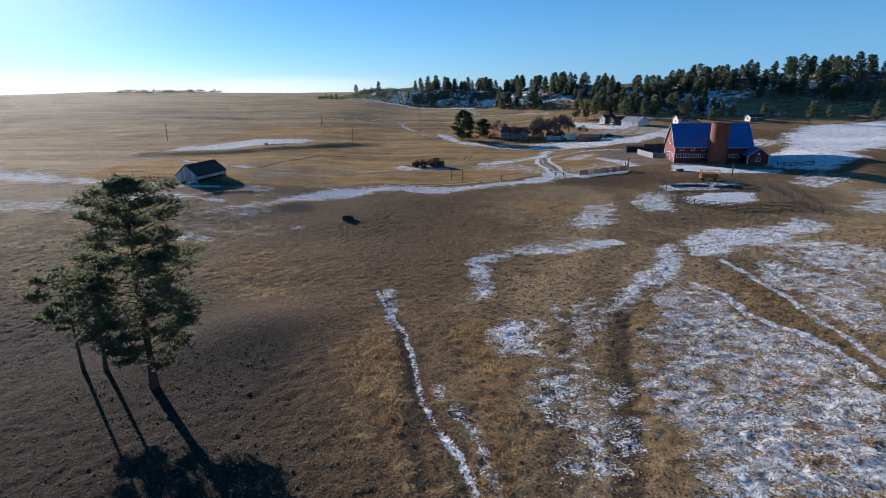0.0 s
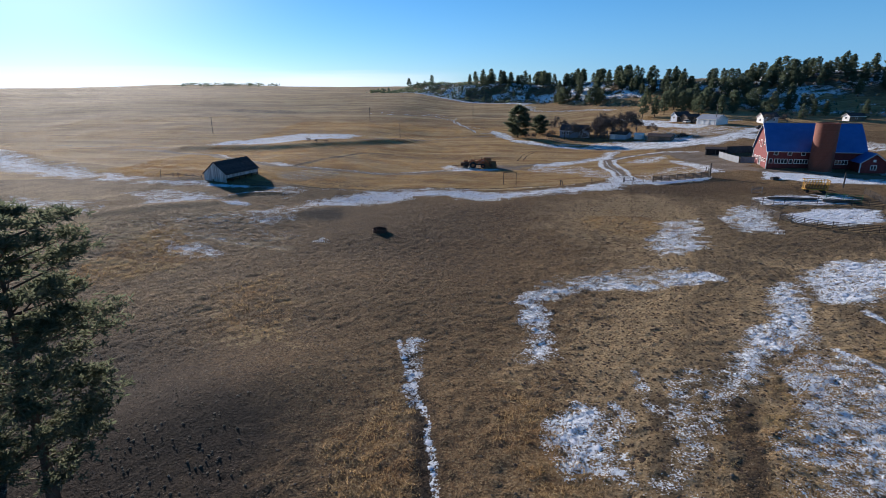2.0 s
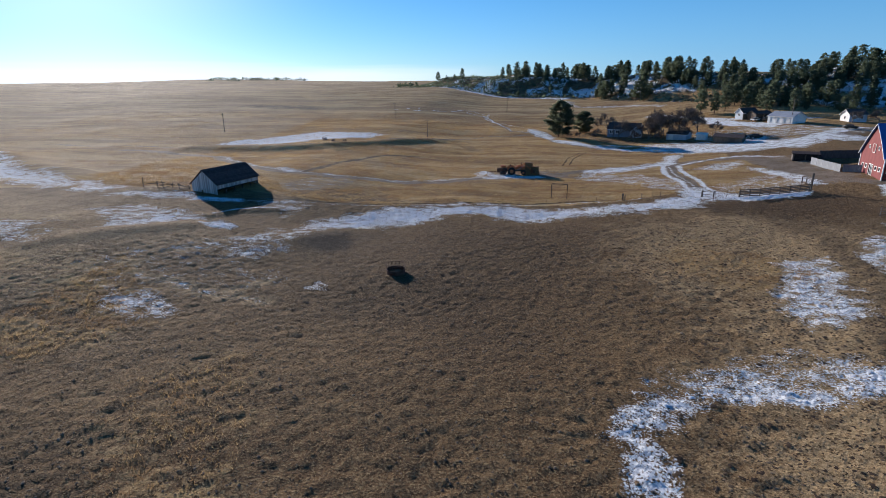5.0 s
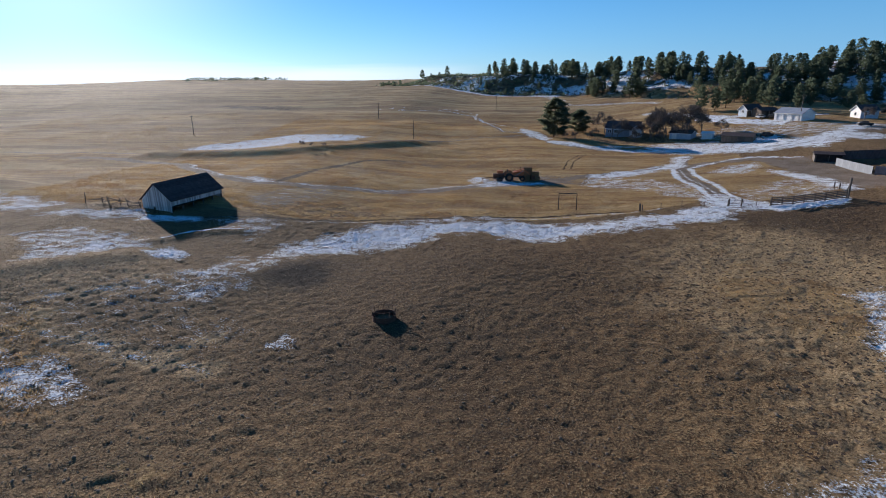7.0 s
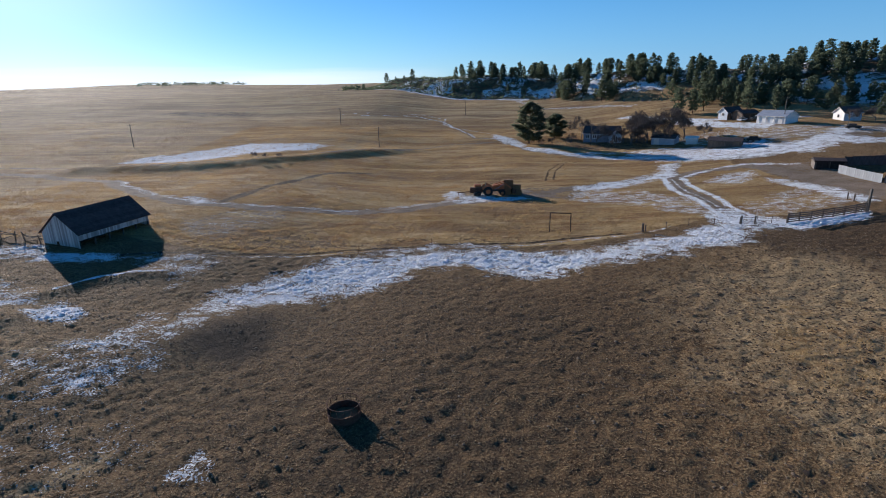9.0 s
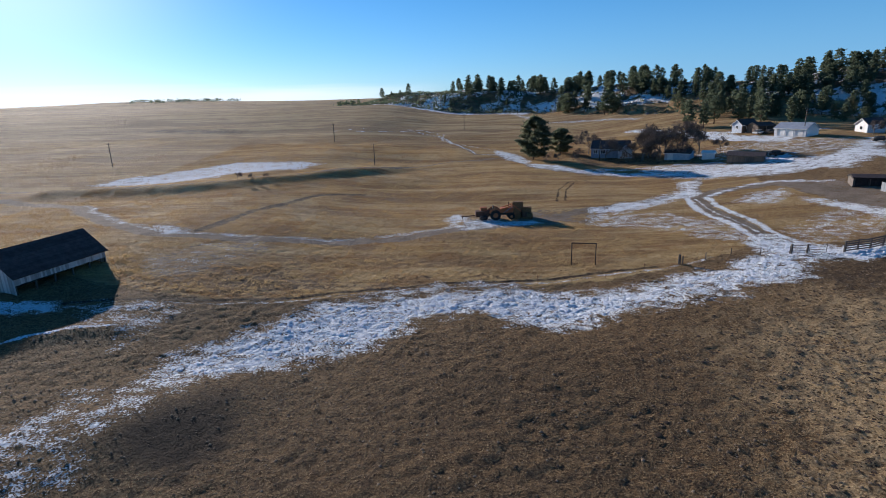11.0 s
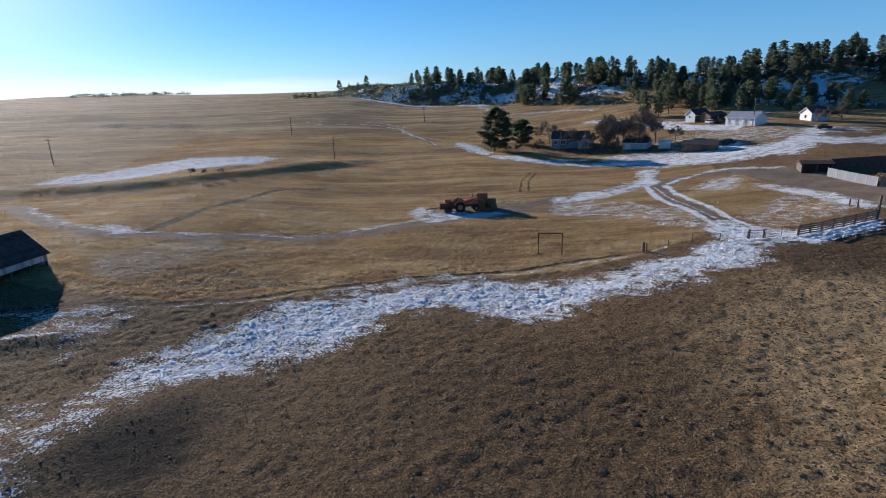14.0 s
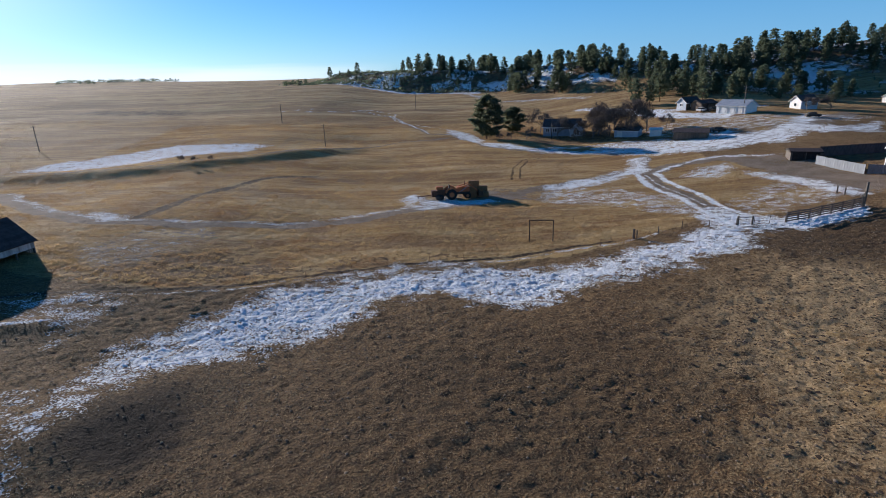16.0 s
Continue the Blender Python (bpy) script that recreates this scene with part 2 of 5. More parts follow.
GOLD = blades("golden_grass", (0.42, 0.285, 0.125), (0.58, 0.41, 0.195), (0.29, 0.18, 0.080), 0.45, (0.28, 0.155, 0.070))
STRAW = blades("pasture_stubble", (0.26, 0.185, 0.105), (0.40, 0.29, 0.17), (0.15, 0.105, 0.062), 0.4)
CLOD = blades("soil_clods", (0.040, 0.027, 0.018), (0.070, 0.047, 0.031), (0.11, 0.076, 0.048))
SOIL = blades("crumbled_soil", (0.13, 0.092, 0.060), (0.22, 0.16, 0.103), (0.31, 0.23, 0.15))
SNOWL = blades("snow_lumps", (0.76, 0.78, 0.80), (0.87, 0.87, 0.87), (0.80, 0.82, 0.83))
NEEDLE = blades("pine_needles", (0.095, 0.112, 0.068), (0.145, 0.160, 0.095), (0.20, 0.19, 0.122), 0.6)
NEEDLE_FAR = blades("far_pine_needles", (0.090, 0.118, 0.074), (0.130, 0.158, 0.096), (0.165, 0.178, 0.112), 0.5)
TWIG = blades("bare_twigs", (0.12, 0.095, 0.08), (0.19, 0.155, 0.13), (0.08, 0.06, 0.05))
BARK = plain("pine_bark", (0.07, 0.045, 0.03), (0.16, 0.10, 0.065), 1.5, 0.95, stretch=(1, 1, 0.25), bump=0.8)
GREYBARK = plain("grey_bark", (0.13, 0.11, 0.095), (0.22, 0.19, 0.165), 2.0, 0.95, bump=0.6)
BARN_RED = plain("barn_red_boards", (0.15, 0.026, 0.025), (0.23, 0.044, 0.040), 1.2, 0.7, stretch=(1, 1, 0.2), vary=0.25)
BLUE = plain("blue_metal_roof", (0.04, 0.115, 0.33), (0.06, 0.155, 0.41), 0.5, 0.4, 0.0, spec=0.5, bump=0.1, vary=0.1)
SILO = plain("silo_tile", (0.145, 0.047, 0.029), (0.205, 0.070, 0.044), 1.2, 0.75, bump=0.4)
WHITE = plain("white_paint", (0.62, 0.60, 0.56), (0.80, 0.78, 0.74), 2.0, 0.75)
WEATHER = plain("weathered_whitewash", (0.48, 0.46, 0.43), (0.80, 0.77, 0.73), 1.6, 0.9, stretch=(1, 1, 0.15), bump=0.6, vary=0.55)
GREYWOOD = plain("grey_timber", (0.085, 0.07, 0.058), (0.17, 0.145, 0.12), 2.5, 0.9, stretch=(1, 1, 0.3), bump=0.6, vary=0.3)
DARKROOF = plain("dark_shingles", (0.070, 0.056, 0.052), (0.125, 0.100, 0.094), 1.5, 0.95, spec=0.1, vary=0.3)
# near-black colour that stands in for the shade inside open sheds
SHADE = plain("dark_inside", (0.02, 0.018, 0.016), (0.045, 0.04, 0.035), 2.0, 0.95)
STEEL = plain("galvanised_steel", (0.17, 0.185, 0.20), (0.26, 0.275, 0.29), 1.5, 0.65, 0.1, stretch=(1, 1, 0.2), bump=0.1, vary=0.15)
RUST = plain("rusty_steel", (0.075, 0.035, 0.022), (0.14, 0.075, 0.05), 4.0, 0.85, 0.2)
DARKMETAL = plain("dark_pipe", (0.035, 0.03, 0.028), (0.08, 0.065, 0.055), 4.0, 0.7, 0.3)
YELLOW = plain("machine_yellow", (0.42, 0.22, 0.02), (0.58, 0.32, 0.03), 2.0, 0.6)
ORANGE = plain("tractor_orange", (0.34, 0.105, 0.038), (0.48, 0.16, 0.055), 2.0, 0.6)
GREEN = plain("green_panels", (0.03, 0.12, 0.04), (0.05, 0.19, 0.06), 2.0, 0.6)
RUBBER = plain("tyre_rubber", (0.018, 0.018, 0.018), (0.035, 0.033, 0.031), 4.0, 0.9)
HAY = plain("hay", (0.15, 0.082, 0.038), (0.25, 0.15, 0.072), 3.0, 0.95, bump=0.9)
STONE = plain("sandstone", (0.17, 0.14, 0.115), (0.34, 0.29, 0.24), 0.5, 0.95, bump=0.8)
PALEBLUE = plain("pale_blue_siding", (0.36, 0.40, 0.45), (0.50, 0.54, 0.58), 1.2, 0.8)
BROWNSIDE = plain("brown_siding", (0.10, 0.075, 0.055), (0.18, 0.135, 0.10), 1.5, 0.85, stretch=(1, 1, 0.2))
gl = Nodes("window_glass", 0.08, 0, 0.5)
GLASS = gl.done(gl.mix(gl.noise(3.0), (0.02, 0.025, 0.03), (0.05, 0.06, 0.07)))
FADEDBLUE = plain("faded_blue_siding", (0.17, 0.20, 0.25), (0.27, 0.30, 0.35), 1.2, 0.8)


# ---- land ----
def ss(a, b, v):
    u = np.clip((v - a) / (b - a), 0, 1)
    return u * u * (3 - 2 * u)


def vnoise(x, y, seed=0):
    """Smooth value noise, 0 to 1."""
    xi, yi = np.floor(x), np.floor(y)
    fx, fy = x - xi, y - yi
    fx, fy = fx * fx * (3 - 2 * fx), fy * fy * (3 - 2 * fy)

    def h(i, j):
        v = np.sin(i * 127.1 + j * 311.7 + seed * 74.7) * 43758.5453
        return v - np.floor(v)
    a = h(xi, yi) * (1 - fx) + h(xi + 1, yi) * fx
    b = h(xi, yi + 1) * (1 - fx) + h(xi + 1, yi + 1) * fx
    return a * (1 - fy) + b * fy


def to_line(x, y, pts):
    """Distance from each point to a polyline."""
    d = np.full(np.shape(x), 1e9)
    for (ax, ay), (bx, by) in zip(pts[:-1], pts[1:]):
        ux, uy = bx - ax, by - ay
        k = np.clip(((x - ax) * ux + (y - ay) * uy) / (ux * ux + uy * uy + 1e-9), 0, 1)
        d = np.minimum(d, np.hypot(x - ax - k * ux, y - ay - k * uy))
    return d


def inside(x, y, pts):
    c = np.zeros(np.shape(x), bool)
    for (ax, ay), (bx, by) in zip(pts, pts[1:] + pts[:1]):
        c ^= ((ay > y) != (by > y)) & (x < (bx - ax) * (y - ay) / (by - ay + 1e-12) + ax)
    return c


def foot(x):
    """The line along which the wooded hill begins."""
    return np.interp(x, [-300, -110, -25, 40, 75, 110, 150, 250, 420], [700, 560, 482, 450, 392, 345, 318, 300, 285])


DAM = [(-125, 229), (-115, 231), (-103, 231), (-92, 233), (-79, 238), (-68, 247), (-58, 257), (-43, 268.5), (-34, 278)]
SHED_BERM = [(-61.5, 133.0), (-60.5, 135.5), (-58.7, 139), (-55.5, 142), (-51.8, 143)]
TERRACE = [(-76, 112), (-73, 116), (-66, 122), (-60.5, 126.5)]
BERM = [(-215, 222), (-158, 190), (-120, 169), (-97, 159)]
DITCH = [(-9.2, 69.4), (-6.8, 62.3), (-4.6, 55.5), (-2.9, 46.5), (-1.9, 40.6), (-0.4, 36.5), (1.1, 33.1), (2.2, 28), (4, 18)]


def height(x, y):
    x, y = np.asarray(x, float), np.asarray(y, float)
    r = np.hypot(x, y)
    z = -1.0 + 3.2 * ss(-20, -78, x) * ss(40, 130, y)
    z = z + 20 * ss(200, 560, y) + 13 * ss(500, 1300, r)
    z = z + 7 * ss(30, 110, x) * ss(90, 270, y)
    z = z + np.interp(x, [-100, -62, -20, 20, 70, 165, 215, 290], [11, 9.5, 12, 12.5, 10.5, 11, 18, 21]) * ss(0, np.interp(x, [-100, 40, 100, 180, 400], [46, 46, 80, 75, 90]), y - foot(x)) * ss(-128, -48, x)
    z = z + 5 * np.exp(-((x + 560) / 190) ** 2 - ((y - 1080) / 120) ** 2) - 40 * ss(1300, 4500, r)
    rise = 1.4 * np.exp(-(to_line(x, y, DAM) / 5.4) ** 2) * ss(-24, -50, x) + 1.6 * np.exp(-(to_line(x, y, BERM) / 6.0) ** 2) * ss(-100, -128, x)
    rise = rise + 0.32 * np.exp(-(to_line(x, y, SHED_BERM) / 1.8) ** 2) + 0.38 * np.exp(-(to_line(x, y, TERRACE) / 2.6) ** 2)
    z = z + 3.6 * ss(106, 128, x) * ss(135, 165, y) * (1 - ss(196, 235, y))
    z = z - 16 * ss(75, 260, y - foot(x)) * ss(30, 90, x)
    z = z + rise - 0.20 * np.exp(-(to_line(x, y, DITCH) / 0.6) ** 2) * ss(68, 60, y)
    still = 1.0 - 0.75 * np.exp(-(to_line(x, y, TERRACE) / 5) ** 4) - 0.75 * np.exp(-(to_line(x, y, SHED_BERM) / 4) ** 4)
    for mx, my, up, across, along in ((-38.2, 128.7, 0.72, 5.0, 8.0), (-24.5, 54.5, 1.35, 6.6, 13.0)):
        u, v = 0.7 * (x - mx) - 0.7 * (y - my), 0.7 * (x - mx) + 0.7 * (y - my)
        z = z + up * np.exp(-(u / across) ** 2 - (v / along) ** 2)
        still = still - 0.85 * np.exp(-(u / across / 1.5) ** 4 - (v / along / 1.2) ** 4)
    far = ss(150, 500, r)
    z = z + far * 2.2 * (vnoise(x / 95, y / 60, 3) - 0.5) + ss(330, 520, y) * ss(-10, -90, x) * 6.0 * (vnoise(x / 210, y / 120, 7) - 0.5) + 0.85 * (vnoise(x / 17, y / 17, 1) - 0.5)
    hill = ss(0, 40, y - foot(x)) * ss(-128, -48, x)
    z = z + hill * (3.0 * (vnoise(x / 14, y / 14, 5) - 0.5) + 1.4 * (vnoise(x / 5, y / 5, 6) - 0.5))
    near = np.maximum(still, 0.1) * (1 - ss(120, 330, r))
    return z + near * (0.09 * (vnoise(x / 2.3, y / 2.3, 2) - 0.5) + 0.07 * (vnoise(x / 0.9, y / 0.9, 4) - 0.5) + 0.20 * (vnoise(x / 0.58, y / 0.5, 16) - 0.5))


def level(x, y):
    return float(height(x, y))


ZONES = {k: [] for k in ("snow", "gold", "pale", "dirt_and_shade", "track", "brush")}


def area(kind, amount, soft, *pts):
    ZONES[kind].append((amount, soft, 0.0, list(pts)))


def strip(kind, amount, wide, soft, *pts):
    ZONES[kind].append((amount, soft, wide, list(pts)))


# golden grass of the meadow, its strips in the pasture
area("gold", 1, 1.2, (-900, 150), (-140, 148), (-84, 156), (-68, 159), (-57, 154.5), (-48, 152.5), (-34.8, 153.2), (-17.4, 160.3), (-3.3, 161.5), (6.6, 163.2), (19.2, 168.3),
     (33.8, 178), (38, 184), (60, 196), (62, 235), (120, 262), (300, 250), (900, 200), (3000, 3000), (-3000, 3000), (-3000, 300))
area("gold", 0.75, 3, (2, 62), (7, 56), (8, 44), (6, 30), (5, 20), (-1, 20), (3, 36), (3.5, 46), (0, 55))
area("gold", 0.42, 6, (16, 60), (30, 72), (60, 78), (60, 20), (8, 20), (12, 46))
area("gold", 0.8, 2, (22, 47), (30, 48), (39, 48), (39, 43.5), (30, 42.5), (22, 43.5))
area("gold", 0.6, 4, (-8, 64), (-12, 52), (-8, 38), (-4, 30), (-3, 44), (-5.5, 58))
area("gold", 0.8, 2, (30, 74), (32, 75), (33, 69), (31, 68))
area("gold", 0.6, 6, (60, 78), (76, 84), (82, 110), (110, 112), (110, 60), (70, 50))
area("gold", 0.45, 6, (40, 118), (34, 140), (20, 145), (14, 120), (26, 108))
area("gold", 0.5, 8, (-90, 130), (-60, 118), (-40, 90), (-60, 70), (-120, 70), (-140, 110))
area("gold", 0.42, 8, (-30, 92), (-22, 84), (-16, 62), (-30, 66), (-44, 80))
def ruts(pts, gap=0.75):
    """Two wheel ruts along a track, with old snow beside them."""
    for s in (-gap, gap):
        side = []
        for i, (x, y) in enumerate(pts):
            (ax, ay), (bx, by) = pts[max(i - 1, 0)], pts[min(i + 1, len(pts) - 1)]
            ln = math.hypot(bx - ax, by - ay)
            side.append((x - (by - ay) / ln * s, y + (bx - ax) / ln * s))
        strip("dirt_and_shade", 0.8, 0.28, 0.45, *side)


MID = [(43.8, 225.6), (27.3, 215), (14.5, 211.5), (0, 200.5), (-14.3, 193.9), (-24.6, 187.4), (-38, 183), (-51.4, 180.5), (-61, 180.8), (-70.4, 181.5), (-81.6, 189), (-106, 211), (-150, 224)]
GATE = [(49.3, 239), (41.5, 221), (39.5, 203), (39.6, 187), (39.8, 174)]
ruts(MID)
ruts(GATE)
ruts([(40.7, 218), (52, 224.4), (62.8, 225.7)])
area("track", 0.42, 6, (-66, 166), (-58, 180), (-48, 180), (-46, 168), (-54, 156), (-60, 158))
area("snow", 0.22, 5, (-66, 166), (-58, 180), (-48, 180), (-46, 168), (-54, 156), (-60, 158))
# pale dry stubble on the drier ground; the first zone also paints in the brighter light towards the right
area("pale", 1.0, 18, (6, 64), (14, 84), (20, 108), (10, 124), (14, 142), (34, 157), (56, 150), (120, 150), (130, 40), (40, 10), (4, 12))
area("pale", 0.55, 16, (-130, 150), (-70, 142), (-50, 118), (-60, 96), (-130, 80))
# bare soil, with some shade put into the same dark colour
area("dirt_and_shade", 0.45, 16, (-40, 130), (-24, 142), (0, 146), (12, 149), (20, 150), (10, 118), (2, 92), (-10, 84), (-30, 100))
area("dirt_and_shade", 0.55, 6, (29, 166), (38, 170), (62, 175), (74, 172), (70, 160), (58, 148), (40, 152), (32, 160))
strip("dirt_and_shade", 0.5, 4, 6, (41, 172), (48.7, 152), (44, 118), (47, 108), (63, 111), (79, 117), (96, 132), (104, 146))
area("dirt_and_shade", 0.55, 8, (44, 172), (60, 170), (84, 160), (96, 150), (100, 132), (96, 120), (78, 108), (60, 104), (44, 101), (36, 110), (38, 118), (52, 124), (54, 140), (50, 152))
strip("dirt_and_shade", 0.45, 3.6, 4, (36, 104), (40, 92), (46, 81), (42.5, 60), (39.5, 46), (37, 36), (34, 24))
strip("dirt_and_shade", 0.42, 3.0, 4, (46, 108), (34, 98), (24, 76), (20, 60), (16, 46))
strip("dirt_and_shade", 0.8, 0.7, 0.9, (-7.2, 66.2), (-3.9, 48.8), (-2.6, 37.3), (-2.2, 28), (-2, 18))
strip("dirt_and_shade", 0.75, 1.2, 1.2, (21.6, 59.5), (17.2, 46), (14.7, 37), (12.1, 29.5), (10, 18))
strip("dirt_and_shade", 0.55, 1.2, 1.5, (14.8, 59.8), (11.2, 46.1), (9, 37.1), (8, 29.6), (7, 18))
strip("dirt_and_shade", 0.6, 0.35, 0.6, *[(a + 0.6, b) for a, b in DITCH[1:]])
# the next two paint shade on the lee sides of two mounds
area("dirt_and_shade", 1.3, 5, (-40, 124), (-38.5, 128), (-32.5, 129.5), (-30.5, 125), (-34, 121.5))
area("dirt_and_shade", 1.3, 6, (-26.5, 54.7), (-24.3, 59.3), (-18.2, 55), (-14.3, 44.7), (-19.3, 42))
# soil painted darker here for clods seen from their shaded side
area("dirt_and_shade", 0.95, 14, (-70, 66), (-40, 68), (-18, 60), (-10, 44), (-6, 14), (-70, 10))
strip("dirt_and_shade", 0.75, 1.2, 1.0, (-63, 183.7), (-60, 203), (-52, 224.6), (-40.7, 231.3))
area("dirt_and_shade", 0.5, 3, (-14, 202), (-8, 211), (1.2, 214), (13.3, 214), (16, 208), (14.7, 201), (4.3, 196.5), (-3.4, 198))
area("track", 0.6, 4, (-16, 196), (-14, 206), (-8, 211), (1.2, 214), (13.3, 214), (19.5, 212), (14.7, 201), (4.3, 196.5), (-3.4, 197))
# worn tracks and the yard
strip("track", 1, 2.0, 1.4, *MID)
strip("track", 1, 1.6, 1.2, *GATE)
strip("track", 1, 2.2, 1.5, (40.7, 218), (52, 224.4), (62.8, 225.7), (70, 214), (72, 200), (76, 186), (84, 178), (104, 168))
area("track", 0.9, 4, (64, 228), (76, 220), (80, 196), (80, 184), (68, 186), (64, 200))
strip("dirt_and_shade", 0.8, 0.3, 0.5, (20.6, 250.8), (16.5, 247), (11.6, 235), (8.9, 221.6))
strip("dirt_and_shade", 0.8, 0.3, 0.5, (22.6, 250.2), (18.3, 246.4), (13.6, 235), (10.9, 221.6))
strip("track", 0.9, 3.5, 3, (9.3, 276), (21, 266), (35, 257), (54.7, 244), (66, 237), (80, 240), (100, 248), (130, 268))
strip("track", 0.9, 1.0, 1.4, (9.3, 276), (-1, 300), (-9.6, 303), (-21.6, 343), (-27.6, 361), (-42.6, 374), (-69.7, 367))
# snow: the long trampled band, then patches and drifts
area("snow", 0.80, 5.5, (-40, 129), (-41.5, 135.8), (-38.3, 143.4), (-32.3, 152.5), (-17.4, 158.6), (-3.4, 160), (4.6, 159.5), (12.4, 158.8), (21.5, 165.5), (32.9, 174.5), (38, 172.8), (34.4, 163.5),
     (19.7, 155.8), (8.7, 151.6), (-0.7, 148.2), (-10.6, 149), (-18, 148.6), (-24, 140), (-30, 136), (-37.8, 133.6))
area("snow", 0.44, 5, (-60, 112), (-52, 121), (-48, 131), (-44, 132), (-40, 128), (-42, 121), (-50, 113))
area("snow", 0.46, 4, (-62, 147), (-56, 151), (-50, 150), (-46, 148), (-47, 140), (-54, 143))
strip("snow", 0.70, 3.4, 4, (9.3, 277), (21, 267), (35, 258), (54.7, 246), (66, 239), (80, 242), (94, 246), (101, 252), (118, 268))
strip("snow", 0.55, 0.6, 1.2, (9.3, 277), (-1, 301), (-9.6, 304), (-21.6, 343), (-27.6, 361), (-42.6, 375), (-69.7, 368))
area("snow", 0.74, 3.5, (50, 240), (43.5, 223), (28, 211), (14, 207), (16, 214), (30, 220), (40, 228), (44, 240))
area("snow", 0.40, 3, (14, 207), (30, 208), (38, 196), (38, 184), (34, 178), (24, 190), (10, 200))
area("snow", 0.58, 3, (-1, 199), (-8, 206), (-13, 204), (-18, 196), (-14, 193), (-4, 198))
strip("snow", 0.85, 0.9, 1.4, (38.6, 218), (37.4, 203), (37.2, 187), (37.2, 174))
strip("snow", 0.80, 0.8, 1.2, (43.4, 218), (42.6, 203), (42.3, 187), (42.4, 175))
strip("snow", 0.5, 0.4, 0.8, (40.6, 217), (39.5, 203), (39.6, 187), (39.8, 176))
area("snow", 0.62, 3, (36, 186), (42, 186), (46, 178), (46, 170), (34, 168), (32, 176))
strip("snow", 0.7, 1.0, 2, (44.9, 219.5), (54.7, 226), (64, 228), (74, 222))
area("snow", 0.55, 3, (46, 212), (56, 220), (62, 220), (60, 213), (52, 208))
strip("snow", 0.42, 4, 6, (15, 468), (30, 402), (54, 393), (74, 374))
strip("snow", 0.65, 3, 4, (60, 340), (72.5, 325), (80, 308), (98, 300), (118, 296))
strip("snow", 0.6, 1.6, 2.5, (30, 268), (44, 264), (52, 262), (64, 258))
strip("snow", 0.40, 1.2, 1.4, (-14, 196), (-38, 184.5), (-61, 182.5), (-70, 183.5), (-82, 191), (-104, 212))
area("snow", 0.70, 2.5, (60, 212), (65, 206), (69, 198), (69, 184), (65, 184), (63, 194), (60, 204))
area("snow", 0.85, 2, (42, 174.5), (52.5, 177), (63, 179.5), (63.1, 177.0), (60.4, 173.5), (52.2, 170.8), (44.5, 167))
strip("snow", 0.58, 1.9, 3.2, (6.1, 66.7), (5, 73.6), (4.8, 80.4), (10.2, 86), (20.6, 89.5))
area("snow", 0.52, 4, (6, 86), (12, 92), (24, 97), (32, 95), (26, 90), (14, 85))
strip("snow", 0.66, 1.9, 2.5, (24, 91), (31, 92.6))
area("snow", 0.62, 4, (26.3, 108.5), (33, 126), (41, 129), (36, 104), (27.2, 100.3))
area("snow", 0.55, 5, (57, 95), (70, 92), (80, 80), (80, 60), (62, 60), (56, 74))
area("snow", 0.52, 4, (96, 150), (112, 160), (118, 150), (100, 138))
area("snow", 0.55, 5, (92, 116), (108, 136), (128, 146), (146, 132), (112, 98))
area("snow", 0.85, 2, (78, 181), (92.6, 170.5), (105.6, 165), (103.8, 161), (87.8, 162.5), (74.9, 172.5))
area("snow", 0.85, 2, (60.9, 133.3), (69.5, 138), (81, 136), (77, 127.6), (66, 123.5), (60, 126.4))
area("snow", 0.75, 2, (61.4, 149.2), (71, 151.2), (82.5, 148.4), (77.7, 141), (60, 142.5))
area("snow", 0.75, 2, (76, 152), (83, 151.5), (83.5, 146), (77, 145.5))
area("snow", 0.6, 3, (46, 130), (56, 142), (60, 137), (53, 117), (46, 119))
area("snow", 0.66, 5, (-192, 212), (-158, 187), (-121, 165), (-95, 156), (-98, 149), (-118, 154), (-160, 172), (-200, 196))
area("snow", 0.5, 4, (-88, 134), (-82, 139), (-63, 136), (-65, 127), (-73, 122))
area("snow", 0.50, 3, (-49, 117), (-45, 119.5), (-40.8, 122.8), (-39.7, 119.7), (-42.4, 115.2), (-46.5, 114.4))
area("snow", 0.52, 2, (-31.7, 107.3), (-29.9, 110.3), (-28.5, 106.9), (-30.3, 105.8))
area("snow", 0.52, 2.5, (-51.9, 102), (-48, 100.3), (-42.2, 96.3), (-41.8, 94.5), (-46, 92), (-54, 97))
for line in (((-47.6, 102.9), (-40.7, 102.3), (-33.4, 101)), ((-53.9, 104.4), (-46.7, 103.9)), ((-59.7, 111.8), (-55.7, 115.5)), ((-54.4, 120.1), (-48.3, 122.8)), ((-39.8, 104.4), (-37.2, 107.6))):
    strip("snow", 0.44, 0.35, 1.6, *line)
    strip("pale", 1.0, 1.2, 3.0, *line)
area("snow", 0.22, 10, (-62, 122), (-44, 124), (-28, 112), (-34, 98), (-60, 94), (-70, 108))
area("snow", 0.5, 6, (112, 200), (126, 190), (132, 210), (140, 232), (120, 226))
area("snow", 0.45, 3, (-56, 101), (-50, 100.5), (-41.5, 95.6), (-44.5, 94), (-51, 96))
area("snow", 0.42, 4, (-112, 128), (-84, 124), (-76, 112), (-100, 114))
area("snow", 0.8, 2, (-75, 149), (-63, 150), (-60, 146), (-72, 144.5))
area("brush", 0.42, 5, (-52, 155), (-30, 156), (-4, 163), (-8, 168), (-30, 163), (-54, 163))
